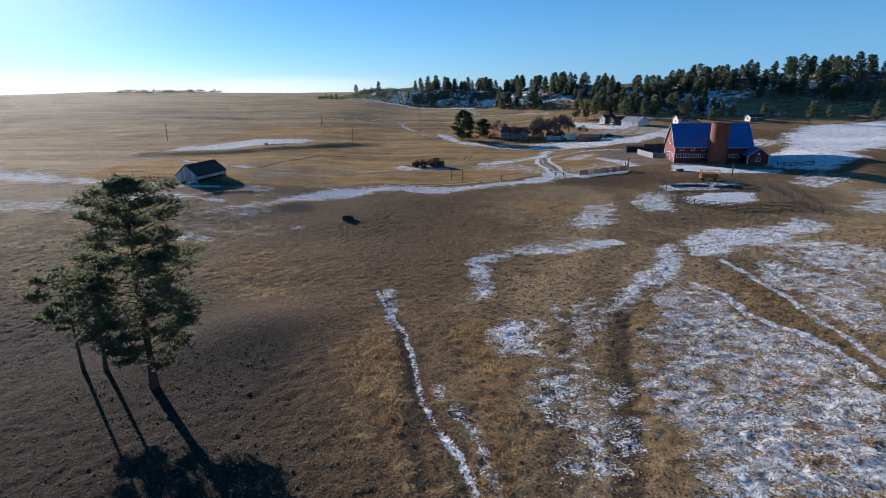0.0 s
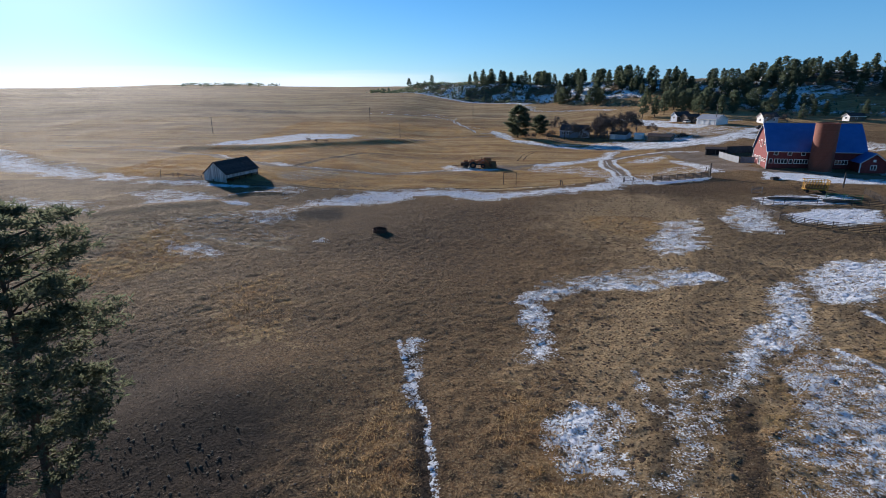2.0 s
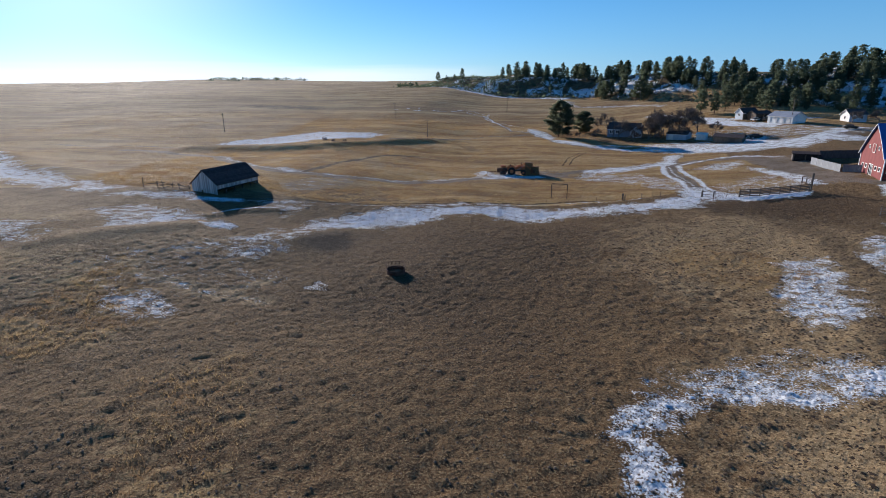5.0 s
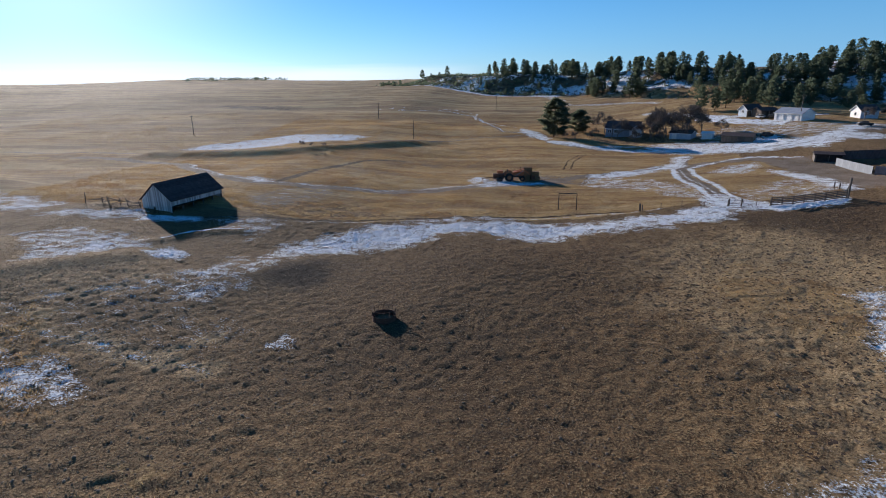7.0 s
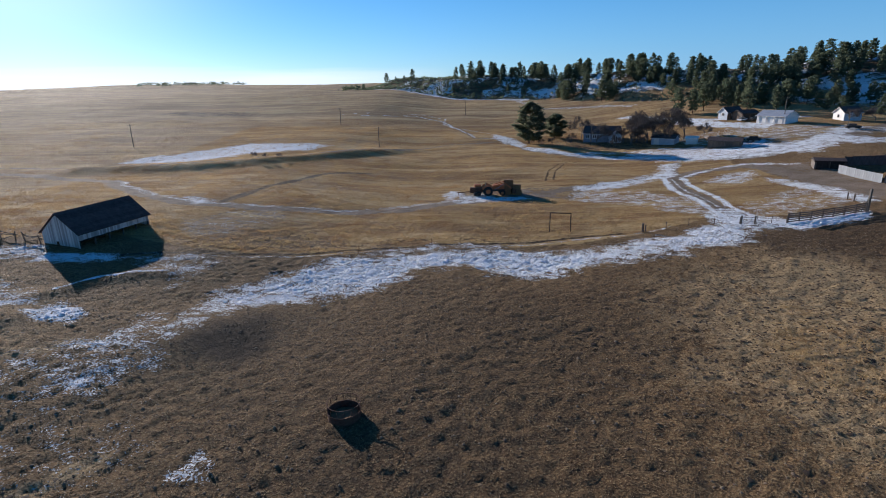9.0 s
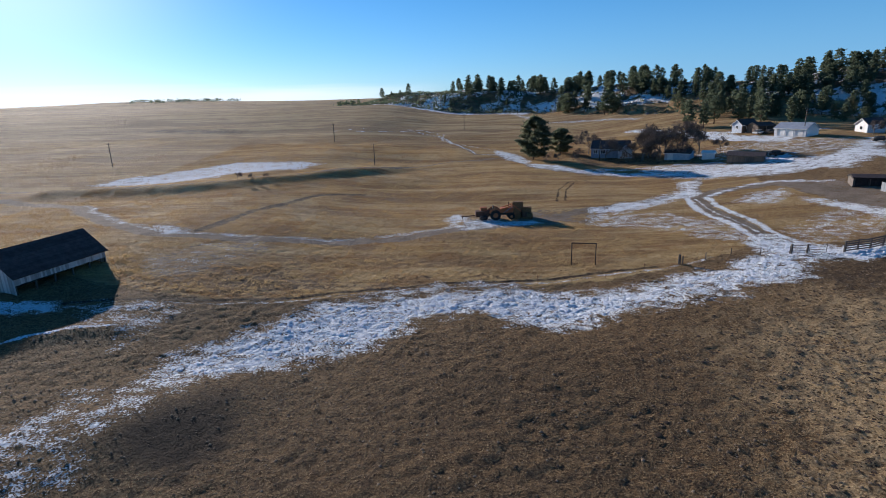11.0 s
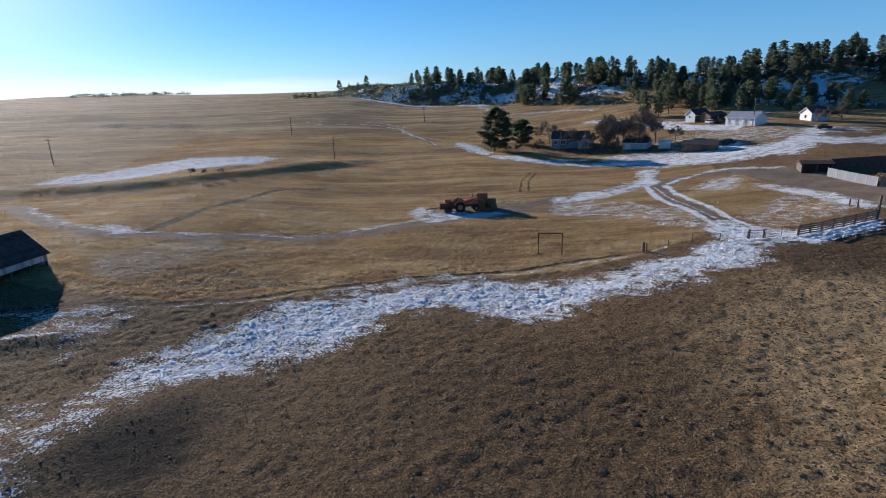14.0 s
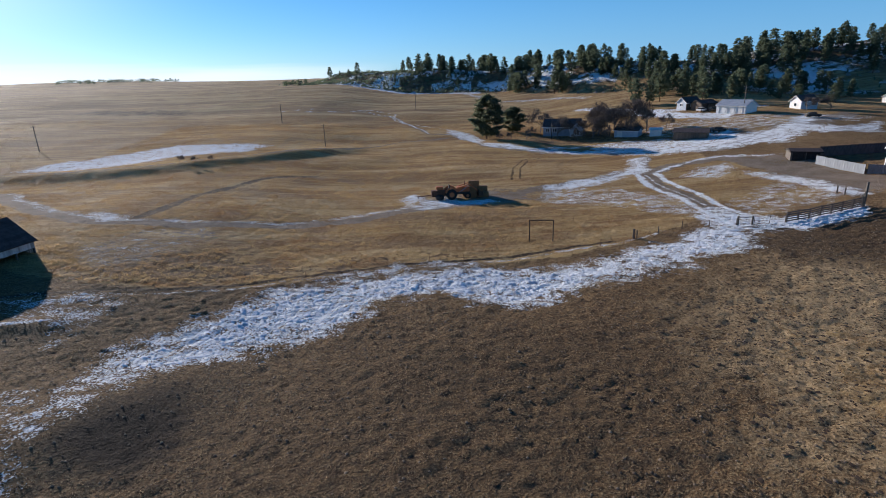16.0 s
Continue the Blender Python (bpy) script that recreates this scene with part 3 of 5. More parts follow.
area("brush", 0.5, 5, (58, 262), (80, 272), (100, 268), (112, 256), (96, 250), (76, 252))
area("track", 0.5, 5, (60, 240), (90, 236), (112, 246), (116, 262), (92, 262), (66, 254))
area("snow", 0.62, 2, (5.2, 57.1), (7.2, 59.4), (9.5, 59.0), (10.1, 55.1), (9.6, 51.0), (10.0, 47.5), (9.1, 47.7), (7.7, 49.0), (5.7, 48.6), (4.9, 51.3))
area("snow", 0.60, 1.2, (10.2, 60.1), (12.2, 57.9), (11.8, 56.2), (10.4, 56.5))
area("snow", 0.60, 1.2, (13.8, 64.2), (14.6, 62.9), (14.4, 57.6), (13.2, 57.0))
area("snow", 0.54, 3, (13.7, 56.0), (17.0, 62.4), (21.1, 65.0), (18.7, 56.3), (15.4, 52.0), (12.6, 48.3), (10.9, 47.5), (12.4, 51.8))
area("snow", 0.42, 4, (9, 50), (14, 50), (17, 42), (14, 32), (9, 28), (8, 38))
area("snow", 0.68, 2.5, (36.2, 87.2), (39.7, 90.7), (42.2, 90.0), (36.6, 76.0), (31.4, 67.5), (28.9, 68.3), (22.1, 61.6), (18.4, 55.5), (17.9, 56.3), (21.3, 63.8), (26.4, 71.3), (32.5, 78.7))
area("snow", 0.55, 3, (28.9, 67.1), (35.2, 70.3), (36.3, 67.0), (37.4, 59.5), (40.1, 54.1), (40.6, 44), (33, 22), (15, 22), (17, 34), (18.7, 44.0), (19.8, 48.0), (23.0, 54.2))
strip("snow", 0.85, 0.55, 1.0, (35.5, 71.2), (37.0, 66), (37.4, 59.5), (40.1, 54.1), (40.9, 50.7), (40.5, 44))
area("snow", 0.66, 3, (42.9, 92.5), (52.6, 101.0), (62.9, 103.2), (76.8, 110.2), (80, 104), (59.8, 90.5), (51.1, 84.8), (45.8, 82.1), (42.4, 83.6))
strip("snow", 0.85, 0.5, 1.0, (44.6, 80.8), (45.2, 73.7), (45.2, 66.7), (44.4, 54.6), (43.5, 46.7))
area("snow", 0.55, 3, (47.3, 78.8), (53.4, 81.1), (58, 72), (59.1, 66.2), (46.5, 50.5), (46, 62), (45.6, 69.8))
strip("snow", 0.78, 0.26, 0.6, *DITCH)
strip("snow", 0.42, 0.8, 1.6, (-0.5, 44), (1.5, 38.5), (3.0, 33), (3.8, 28))
area("snow", 0.55, 1.6, (-8.0, 70.7), (-5.9, 69.8), (-5.3, 63.4), (-6.2, 57.3), (-7.2, 60.5))
area("snow", 0.70, 2, (-18.3, 205), (-15.5, 210), (-13.0, 205), (-16.0, 197.5), (-18.0, 197))
area("snow", 0.75, 1.5, (-8.8, 202), (0.9, 202), (3.3, 199.2), (-2.3, 197.4), (-9.1, 197))
area("snow", 0.75, 2, (-74.3, 187.5), (-65.3, 186.0), (-62.5, 182.5), (-67.5, 181.5))
area("gold", 1.0, 2, (61.0, 225), (64.6, 213.7), (65.0, 197.3), (67.3, 191.1), (65.7, 183.0), (48.5, 178.6), (42.5, 176.5), (43, 186), (44.1, 204.4))
area("snow", 0.34, 3, (60, 200), (66, 196), (65.7, 184), (48.5, 178.6), (43, 178), (44, 190))
area("snow", 0.75, 2, (-1, 313), (5, 304), (10, 288), (8, 279), (2, 292), (-3, 306))
# the frozen pond, the yard and the slopes
area("snow", 0.72, 3, (-126.8, 243), (-122, 252), (-115.3, 258.8), (-107.7, 272), (-97.2, 283), (-79.9, 280.0), (-61.8, 276.3), (-68.1, 266), (-84.4, 258), (-99.1, 246), (-106.4, 240))
strip("snow", 1.0, 2.2, 2.5, (-112, 246), (-99, 253), (-86, 261.5), (-72, 269))
area("snow", 0.66, 4, (39.9, 263.7), (52.3, 260.0), (60.5, 258.0), (77.8, 250.6), (85.2, 248.6), (94.7, 250.2), (102.1, 256.2), (108.7, 245.9), (127.9, 250.7), (113.2, 233.4), (96.1, 237.7), (85.8, 231.8), (72.3, 234.7), (54.9, 237.4), (45.2, 245.3))
area("snow", 0.75, 2, (77.2, 323.4), (87.5, 296.1), (100.7, 284.9), (92.8, 274.4), (81.2, 287.3), (72.4, 307.4))
area("snow", 0.70, 2, (74.3, 257.1), (83.8, 258.3), (79.8, 244), (71.5, 249))
area("snow", 0.34, 4, (58, 280), (88, 284), (118, 270), (136, 262), (120, 252), (84, 252), (62, 262))
area("snow", 0.80, 3, (104, 176), (112, 184), (123, 190), (134, 178), (130, 162), (116, 158), (107, 166))
area("snow", 0.85, 6, (123, 189), (138, 216), (153, 241), (187, 276), (236, 288), (280, 280), (280, 200), (151, 182), (130, 173))
# a darker far band, shade of a shallow dip put into the colour
area("dirt_and_shade", 0.7, 6, (-200.6, 388.1), (-178.3, 395.7), (-132.2, 385.2), (-127.1, 373), (-167.6, 376))
strip("snow", 0.50, 0.7, 1.4, (-82.0, 371.5), (-63.3, 378.7), (-37.3, 380.3), (-24.9, 364.1), (-25.7, 347.7), (-18.8, 333.1), (0.0, 313.4), (5.7, 300.3))
strip("track", 0.8, 0.9, 1.4, (-190, 234), (-156, 233), (-136, 233), (-115, 231), (-103, 231), (-92, 233), (-79, 238), (-68, 247), (-58, 257), (-43, 268.5), (-22, 288), (5, 296))
strip("snow", 0.85, 0.35, 0.8, (-61.0, 134.5), (-58.7, 139.5), (-55.5, 142.5), (-51.8, 143.5))
area("snow", 0.66, 2.5, (-73.2, 119.3), (-72.9, 121.5), (-69.4, 130.4), (-62.8, 133.9), (-61.6, 129.6), (-66.3, 125.5), (-70.4, 121.5))
area("snow", 0.60, 2.5, (-93.7, 146.3), (-91.8, 150.7), (-76.0, 151.4), (-72.3, 146.8), (-80.4, 143.9))
area("snow", 0.85, 1.5, (-60.0, 128.6), (-58.5, 131.6), (-53.6, 129.4), (-53.5, 126.5), (-56.9, 126.6))
strip("snow", 0.58, 0.3, 1.3, (-55, 149.6), (-47.4, 150.6), (-36.4, 152.9), (-30.1, 156.0), (-18.6, 159.4), (-7.8, 161.0), (5.5, 165.0), (16.0, 167.8), (24.3, 171.6))
strip("dirt_and_shade", 0.9, 0.5, 0.8, (-62, 149), (-55, 150.8), (-47.4, 151.7), (-36.4, 154.0), (-30.1, 157.2), (-18.6, 160.5), (-7.8, 162.1), (5.5, 166.2), (16.0, 169))
area("brush", 0.62, 5, (-61.5, 159.1), (-55.3, 166.7), (-41.0, 167.3), (-30.1, 163.5), (-23.3, 161.3), (-36.5, 154.5), (-48.0, 153), (-55.5, 154))
# the wooded hill: dark brush and drifts between the rocks
area("brush", 0.95, 14, (-122, 566), (-25, 486), (40, 456), (90, 409), (150, 360), (250, 330), (420, 306), (700, 300), (700, 900), (-100, 900))
area("snow", 0.52, 14, (44, 452), (92, 396), (150, 330), (200, 322), (190, 380), (90, 470), (50, 500))
area("brush", 0.9, 4, (26, 276), (50, 268), (62, 258), (64, 272), (46, 290), (24, 292))
area("snow", 0.45, 12, (-118, 566), (-25, 486), (40, 460), (90, 418), (150, 372), (250, 346), (420, 330), (420, 460), (60, 560), (-100, 640))
area("snow", 0.85, 8, (-104, 562), (-60, 522), (-25, 484), (40, 458), (62, 462), (24, 512), (-40, 552), (-90, 590))
strip("snow", 0.75, 5, 6, (-100, 556), (-25, 480), (25, 456))


def cover(kind, x, y):
    """How far a kind of ground cover holds at each place, 0 to 1."""
    out = np.zeros(np.shape(x))
    w1x, w1y = vnoise(x / 6, y / 6, 11) - 0.5, vnoise(x / 6, y / 6, 12) - 0.5
    w2x, w2y = vnoise(x / 1.9, y / 1.9, 13) - 0.5, vnoise(x / 1.9, y / 1.9, 14) - 0.5
    x0, y0 = x, y
    for amount, soft, wide, pts in ZONES[kind]:
        p = np.array(pts)
        amp = min(soft, 5.0)
        x, y = x0 + amp * (0.9 * w1x + 0.5 * w2x), y0 + amp * (0.9 * w1y + 0.5 * w2y)
        soft = soft * (1.0 if wide else 1.8)
        lo, hi = p.min(0) - soft - wide - 1, p.max(0) + soft + wide + 1
        k = (x > lo[0]) & (x < hi[0]) & (y > lo[1]) & (y < hi[1])
        if not k.any():
            continue
        xs, ys = x[k], y[k]
        if wide:
            d = wide - to_line(xs, ys, pts)
        else:
            d = to_line(xs, ys, pts + pts[:1]) * np.where(inside(xs, ys, pts), 1, -1)
        out[k] = np.maximum(out[k], amount * ss(-0.5 * soft, 0.5 * soft, d))
    if kind == "snow":
        up = ss(0, 12, y0 - foot(x0)) * ss(-140, -110, x0)
        drifts = ss(np.where(x0 < -10, 0.36, 0.43), np.where(x0 < -10, 0.52, 0.60), 0.6 * vnoise(x0 / 17, y0 / 9, 31) + 0.4 * vnoise(x0 / 5, y0 / 4, 32))
        out = out * (1 - up) + up * np.minimum(1.0, out * 2.0) * drifts
    return out


def spread(lo, hi, step, top, bottom, grow):
    a = list(np.arange(lo, hi, step))
    s, v = step, a[-1]
    while v < top:
        s *= grow
        v += s
        a.append(v)
    s, v = step, a[0]
    while v > bottom:
        s *= grow
        v -= s
        a.insert(0, v)
    return np.array(a)


def grid_mesh(name, xs, ys):
    X, Y = np.meshgrid(xs, ys)
    x, y = X.ravel(), Y.ravel()
    me = bpy.data.meshes.new(name)
    nx, ny = len(xs), len(ys)
    me.vertices.add(nx * ny)
    me.vertices.foreach_set("co", np.column_stack([x, y, height(x, y)]).astype(np.float32).ravel())
    i, j = np.meshgrid(np.arange(nx - 1), np.arange(ny - 1))
    a = (j * nx + i).ravel()
    quads = np.column_stack([a, a + 1, a + nx + 1, a + nx]).astype(np.int32)
    me.loops.add(quads.size)
    me.loops.foreach_set("vertex_index", quads.ravel())
    me.polygons.add(len(quads))
    me.polygons.foreach_set("loop_start", np.arange(0, quads.size, 4, dtype=np.int32))
    me.update(calc_edges=True)
    for kind in ZONES:
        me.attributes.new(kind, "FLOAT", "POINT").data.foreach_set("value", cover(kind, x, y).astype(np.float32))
    me.shade_smooth()
    return me


ys = np.concatenate([spread(20, 186, 0.36, 186, -500, 1.12), spread(187, 320, 1.3, 4700, 187, 1.03)[1:]])
ground = new("ground", grid_mesh("ground", spread(-82, 82, 0.36, 4600, -4600, 1.05), ys))
ground.data.materials.append(GROUND)
tagged(ground, "winter pasture and golden prairie with trampled soil, tracks and patchy snow", "ground", kind="structure")


# ---- mesh tools ----
class Geo:
    """Gathers faces for one mesh."""
    def __init__(self):
        self.v, self.f = [], []

    def add(self, verts, faces):
        n = len(self.v)
        self.v += [tuple(p) for p in verts]
        self.f += [tuple(i + n for i in q) for q in faces]
        return self

    def box(self, c, s, rz=0.0, m=None):
        m = m or (Matrix.Translation(c) @ Matrix.Rotation(radians(rz), 4, "Z"))
        p = [m @ Vector((a * s[0] / 2, b * s[1] / 2, d * s[2] / 2)) for a in (-1, 1) for b in (-1, 1) for d in (-1, 1)]
        return self.add(p, [(0, 1, 3, 2), (4, 6, 7, 5), (0, 4, 5, 1), (2, 3, 7, 6), (0, 2, 6, 4), (1, 5, 7, 3)])

    def beam(self, a, b, wide, thick=None):
        """A square bar from a to b."""
        a, b = Vector(a), Vector(b)
        q = (b - a).to_track_quat("X", "Z").to_matrix().to_4x4()
        return self.box((0, 0, 0), ((b - a).length, wide, thick or wide), m=Matrix.Translation((a + b) / 2) @ q)

    def tube(self, pts, radii, n=6, caps=True):
        pts = [Vector(p) for p in pts]
        rings = []
        for i, p in enumerate(pts):
            d = (pts[min(i + 1, len(pts) - 1)] - pts[max(i - 1, 0)]).normalized()
            u = d.cross(Vector((0.31, 0.87, 0.37))).normalized()
            w2 = d.cross(u)
            r = radii[i] if isinstance(radii, (list, tuple)) else radii
            rings.append([p + r * (math.cos(2 * math.pi * k / n) * u + math.sin(2 * math.pi * k / n) * w2) for k in range(n)])
        v = [q for ring in rings for q in ring]
        f = [(i * n + k, i * n + (k + 1) % n, (i + 1) * n + (k + 1) % n, (i + 1) * n + k) for i in range(len(pts) - 1) for k in range(n)]
        if caps:
            f += [tuple(range(n))[::-1], tuple(range(len(v) - n, len(v)))]
        return self.add(v, f)

    def prism(self, profile, a, b):
        """A closed profile of (y, z) pushed from x = a to x = b."""
        n = len(profile)
        v = [(a, *p) for p in profile] + [(b, *p) for p in profile]
        f = [tuple(range(n))[::-1], tuple(range(n, 2 * n))] + [(i, (i + 1) % n, n + (i + 1) % n, n + i) for i in range(n)]
        return self.add(v, f)

    def mesh(self, name, mat, smooth=False, bevel=0.0):
        me = bpy.data.meshes.new(name)
        me.from_pydata(self.v, [], self.f)
        bm = bmesh.new()
        bm.from_mesh(me)
        bmesh.ops.recalc_face_normals(bm, faces=bm.faces)
        if bevel:
            bmesh.ops.bevel(bm, geom=bm.edges[:], offset=bevel, segments=2, affect="EDGES")
        bm.to_mesh(me)
        bm.free()
        me.materials.append(mat)
        if smooth:
            me.shade_smooth()
        return me


def part(name, geo, mat, parent, label="", smooth=False, bevel=0.0, at=None):
    """One mesh object under a thing or a part; geo may be a ready mesh."""
    me = geo if isinstance(geo, bpy.types.Mesh) else geo.mesh(name, mat, smooth, bevel)
    ob = new(name, me)
    ob.parent = parent
    if at is not None:
        ob.matrix_basis = at
    if label:
        ob["label"] = label
    return ob


def thing(name, m, label, category, group="", kind=""):
    ob = new(name)
    ob.matrix_basis = m
    ob.empty_display_size = 0.3
    return tagged(ob, label, category, group, kind)


def stand(x, y, rz=0.0, sink=0.0):
    return pose(x, y, level(x, y) - sink, 0, 0, rz)


def tri_mesh(name, verts, faces, mat):
    """A mesh from arrays of corners and triangles."""
    me = bpy.data.meshes.new(name)
    verts, faces = np.asarray(verts, np.float32), np.asarray(faces, np.int32)
    me.vertices.add(len(verts))
    me.vertices.foreach_set("co", verts.ravel())
    me.loops.add(faces.size)
    me.loops.foreach_set("vertex_index", faces.ravel())
    me.polygons.add(len(faces))
    me.polygons.foreach_set("loop_start", np.arange(0, faces.size, 3, dtype=np.int32))
    me.update(calc_edges=True)
    me.materials.append(mat)
    return me


def sprays(rng, centres, size, per, flat=0.6, wide=0.16):
    """Needle sprays: narrow triangles that burst from each centre."""
    n = len(centres) * per
    c = np.repeat(centres, per, 0)
    d = rng.normal(size=(n, 3)) * (1, 1, flat)
    d[:, 2] += 0.25
    d /= np.linalg.norm(d, axis=1)[:, None]
    s = np.cross(d, rng.normal(size=(n, 3)))
    s /= np.linalg.norm(s, axis=1)[:, None]
    ln = size * rng.uniform(0.55, 1.15, (n, 1))
    a = c - 0.25 * ln * d
    v = np.stack([a, c + 0.45 * ln * d + s * ln * wide, c + 0.45 * ln * d - s * ln * wide, c + ln * d], 1).reshape(-1, 3)
    b = np.arange(n)[:, None] * 4
    f = np.concatenate([b + (0, 1, 2), b + (1, 3, 2)], 1).reshape(-1, 3)
    return v, f


def pine(seed, h, base, reach, limbs, tufts, size, per, lean=0.0, top=0.35, mat=None, sides=6, wide=0.16, pads=4):
    """Trunk mesh and crown mesh of a pine: base is where the crown begins, reach its half width."""
    r = np.random.RandomState(seed)
    geo = Geo()
    k = 7
    bend = r.uniform(-0.25, 0.25, (k, 2)).cumsum(0) * h / 40
    trunk = [Vector((bend[i, 0] + lean * i / k, bend[i, 1], h * i / (k - 1) * 0.97 - 0.3)) for i in range(k)]
    rad = [h * 0.0165 * (1 - 0.86 * i / (k - 1)) * (1.35 if i == 0 else 1) for i in range(k)]
    geo.tube(trunk, rad, sides + 2)

    def axis(z):
        u = min(max(z / (h * 0.97) * (k - 1), 0), k - 1.001)
        i = int(u)
        return trunk[i].lerp(trunk[i + 1], u - i)
    cen = []
    share = max(1, tufts // limbs)
    for j in range(limbs):
        u = (j + r.uniform(0, 0.9)) / limbs
        z = base + (h * 0.96 - base) * u
        shape = (1 - (1 - top) * u ** 1.6) * min(1.0, 0.55 + 2.2 * u) * (1 - ss(0.86, 1.0, u) * 0.75)
        ln = reach * shape * r.uniform(0.55, 1.12)
        az = j * 2.399 + r.uniform(-0.6, 0.6)
        p0 = axis(z)
        rise = r.uniform(-0.10, 0.22) + 0.35 * u
        pts = [p0 + Vector((math.cos(az) * ln * q, math.sin(az) * ln * q, ln * (rise * q + 0.22 * q * q * (1 - u)))) for q in (0, 0.35, 0.7, 1)]
        geo.tube(pts, [max(0.012 * h * 0.28 * (1 - 0.75 * q), 0.012) for q in (0, 0.35, 0.7, 1)], max(3, sides - 2), False)
        m = max(3, int(share * (0.45 + shape)))
        spots = [1.0, 0.78, 0.58, 0.9][:max(1, pads)]
        for s in range(m):
            q = spots[s % len(spots)] * (1 - 0.12 * r.uniform())
            i = min(int(q * 3), 2)
            p = pts[i].lerp(pts[i + 1], min(q * 3 - i, 1.0))
            side = (1 if (s // len(spots)) % 2 else -1) * ln * 0.16 * (1.2 - q) * 2
            p = p + Vector((-math.sin(az), math.cos(az), 0)) * side * (0 if s % len(spots) == 0 else 1)
            w3 = max(ln * 0.115, size * 0.45)
            cen.append(p + Vector((r.normal() * w3, r.normal() * w3, abs(r.normal()) * w3 * 0.5)))
    v, f = sprays(r, np.array([tuple(c) for c in cen]), size, per, wide=wide)
    return geo.mesh("trunk", BARK, True), tri_mesh("crown", v, f, mat or NEEDLE)


def tree(name, meshes, m, label, group="", scale=1.0, category="tree"):
    t = thing(name, m, label, category, group)
    part("trunk", meshes[0], None, t)
    part("crown", meshes[1], None, t)
    t.scale = (scale,) * 3
    return t


# ---- the pines of the pasture ----
tree("pine_tree", pine(11, 20.4, 2.9, 5.8, 90, 5400, 0.43, 8, 0.4, 0.54, wide=0.12), stand(-26.9, 44.0), "tall dark green ponderosa pine on bare winter pasture", "pasture pines")
tree("pine_tree", pine(5, 10.8, 4.2, 3.7, 24, 1050, 0.42, 9, -0.4, 0.6, wide=0.12), stand(-35.8, 47.3), "small pine with an open crown beside a taller one", "pasture pines")
tree("pine_tree", pine(8, 11.6, 3.4, 2.1, 24, 620, 0.42, 9, 0.2, 0.6, wide=0.12), stand(-33.4, 46.9), "slim pine between two larger ones", "pasture pines")

# ---- the woods on the hill ----
rw = np.random.RandomState(4)
kinds = [pine(30 + i, 16, 1.0 + 0.9 * (i % 3), 3.5 + 0.5 * (i % 4), 32, 470, 1.2, 3, 0, 0.12 + 0.14 * (i % 3), NEEDLE_FAR, 3, 0.24, 4) for i in range(9)]
PINES = "pines on the wooded hill"
woods = []


def forest_pine(x, y, tall):
    woods.append((math.hypot(x, y - 60), x, y, tall / 16, rw.randint(9), rw.uniform(0, 360)))


def wood(count, x0, x1, near, far, lo, hi):
    for _ in range(count):
        x = rw.uniform(x0, x1)
        forest_pine(x, float(foot(x)) + rw.uniform(near, far), rw.uniform(lo, hi))


wood(30, -20, 45, 38, 66, 7, 11)
wood(14, -40, 40, 4, 40, 3, 7)
wood(34, 36, 92, 44, 92, 8, 13)
wood(26, 44, 74, -4, 40, 6, 13)
wood(70, 85, 175, 40, 90, 7, 11)
wood(60, 92, 170, -10, 45, 6, 12)
wood(46, 165, 250, 30, 100, 9, 13)
wood(32, 240, 330, 30, 110, 9, 14)
wood(35, 320, 440, 20, 140, 12, 17)
# the trees that stand out along the skyline
for x, y, tall in ((-89, 581, 9.4), (-63, 560, 10), (-24, 520, 9.9), (-12, 521, 14.5), (-5, 528, 14), (4, 518, 11.6), (13, 508, 10.9), (25, 500, 12.4), (35, 498, 11.2), (56, 470, 11.6),
                   (81, 460, 11.3), (88, 436, 9.9), (91, 416, 13.5), (108, 423, 11.3), (118, 402, 11.1), (118, 386, 11.3), (130, 367, 11.8), (146, 382, 11.4), (156, 378, 12.4), (168, 375, 11.8),
                   (182, 383, 13.9), (194, 385, 11.4), (195, 380, 12.1), (210, 382, 10.7), (212, 382, 12.9), (213, 377, 10.5),
                   (171, 375, 11.7), (184, 382, 12.9), (195, 386, 11.5), (236, 378, 14.0), (247, 381, 15.6), (251, 376, 14.2), (265, 379, 13.6), (278, 383, 12.6), (287, 383, 14.5), (289, 372, 9.0)):
    forest_pine(x, y, tall)
for x, up, tall in ((-79, 38, 4), (-108, 10, 6), (-70, 36, 5), (-62, 26, 3), (-30, 24, 5)):
    forest_pine(x, float(foot(x)) + up, tall)
for x, y, tall in ((196, 288, 11), (176, 298, 10), (232, 290, 11), (214, 300, 8), (80, 326, 12), (86, 324, 11), (92, 328, 12), (99, 322, 13), (108, 322, 12), (118, 318, 11), (131, 296, 8), (150, 302, 8)):
    forest_pine(x, y, tall)
woods.sort()
for _, x, y, size, k, rz in woods[:290]:
    tree("forest_pine", kinds[k], stand(x, y, rz, 0.2), "dark pine on a snowy rocky slope", PINES, size)
# the trees furthest back, where one hides another
vs, fs, count = [], [], 0
for _, x, y, size, k, rz in woods[290:]:
    for me in kinds[k]:
        me.calc_loop_triangles()
        co = np.array([v.co for v in me.vertices])
        tris = np.array([t.vertices for t in me.loop_triangles])
        a = radians(rz)
        co = np.column_stack([co[:, 0] * math.cos(a) - co[:, 1] * math.sin(a), co[:, 0] * math.sin(a) + co[:, 1] * math.cos(a), co[:, 2]]) * size + (x, y, level(x, y) - 0.2)
        vs.append(co)
        fs.append(tris + count)
        count += len(co)
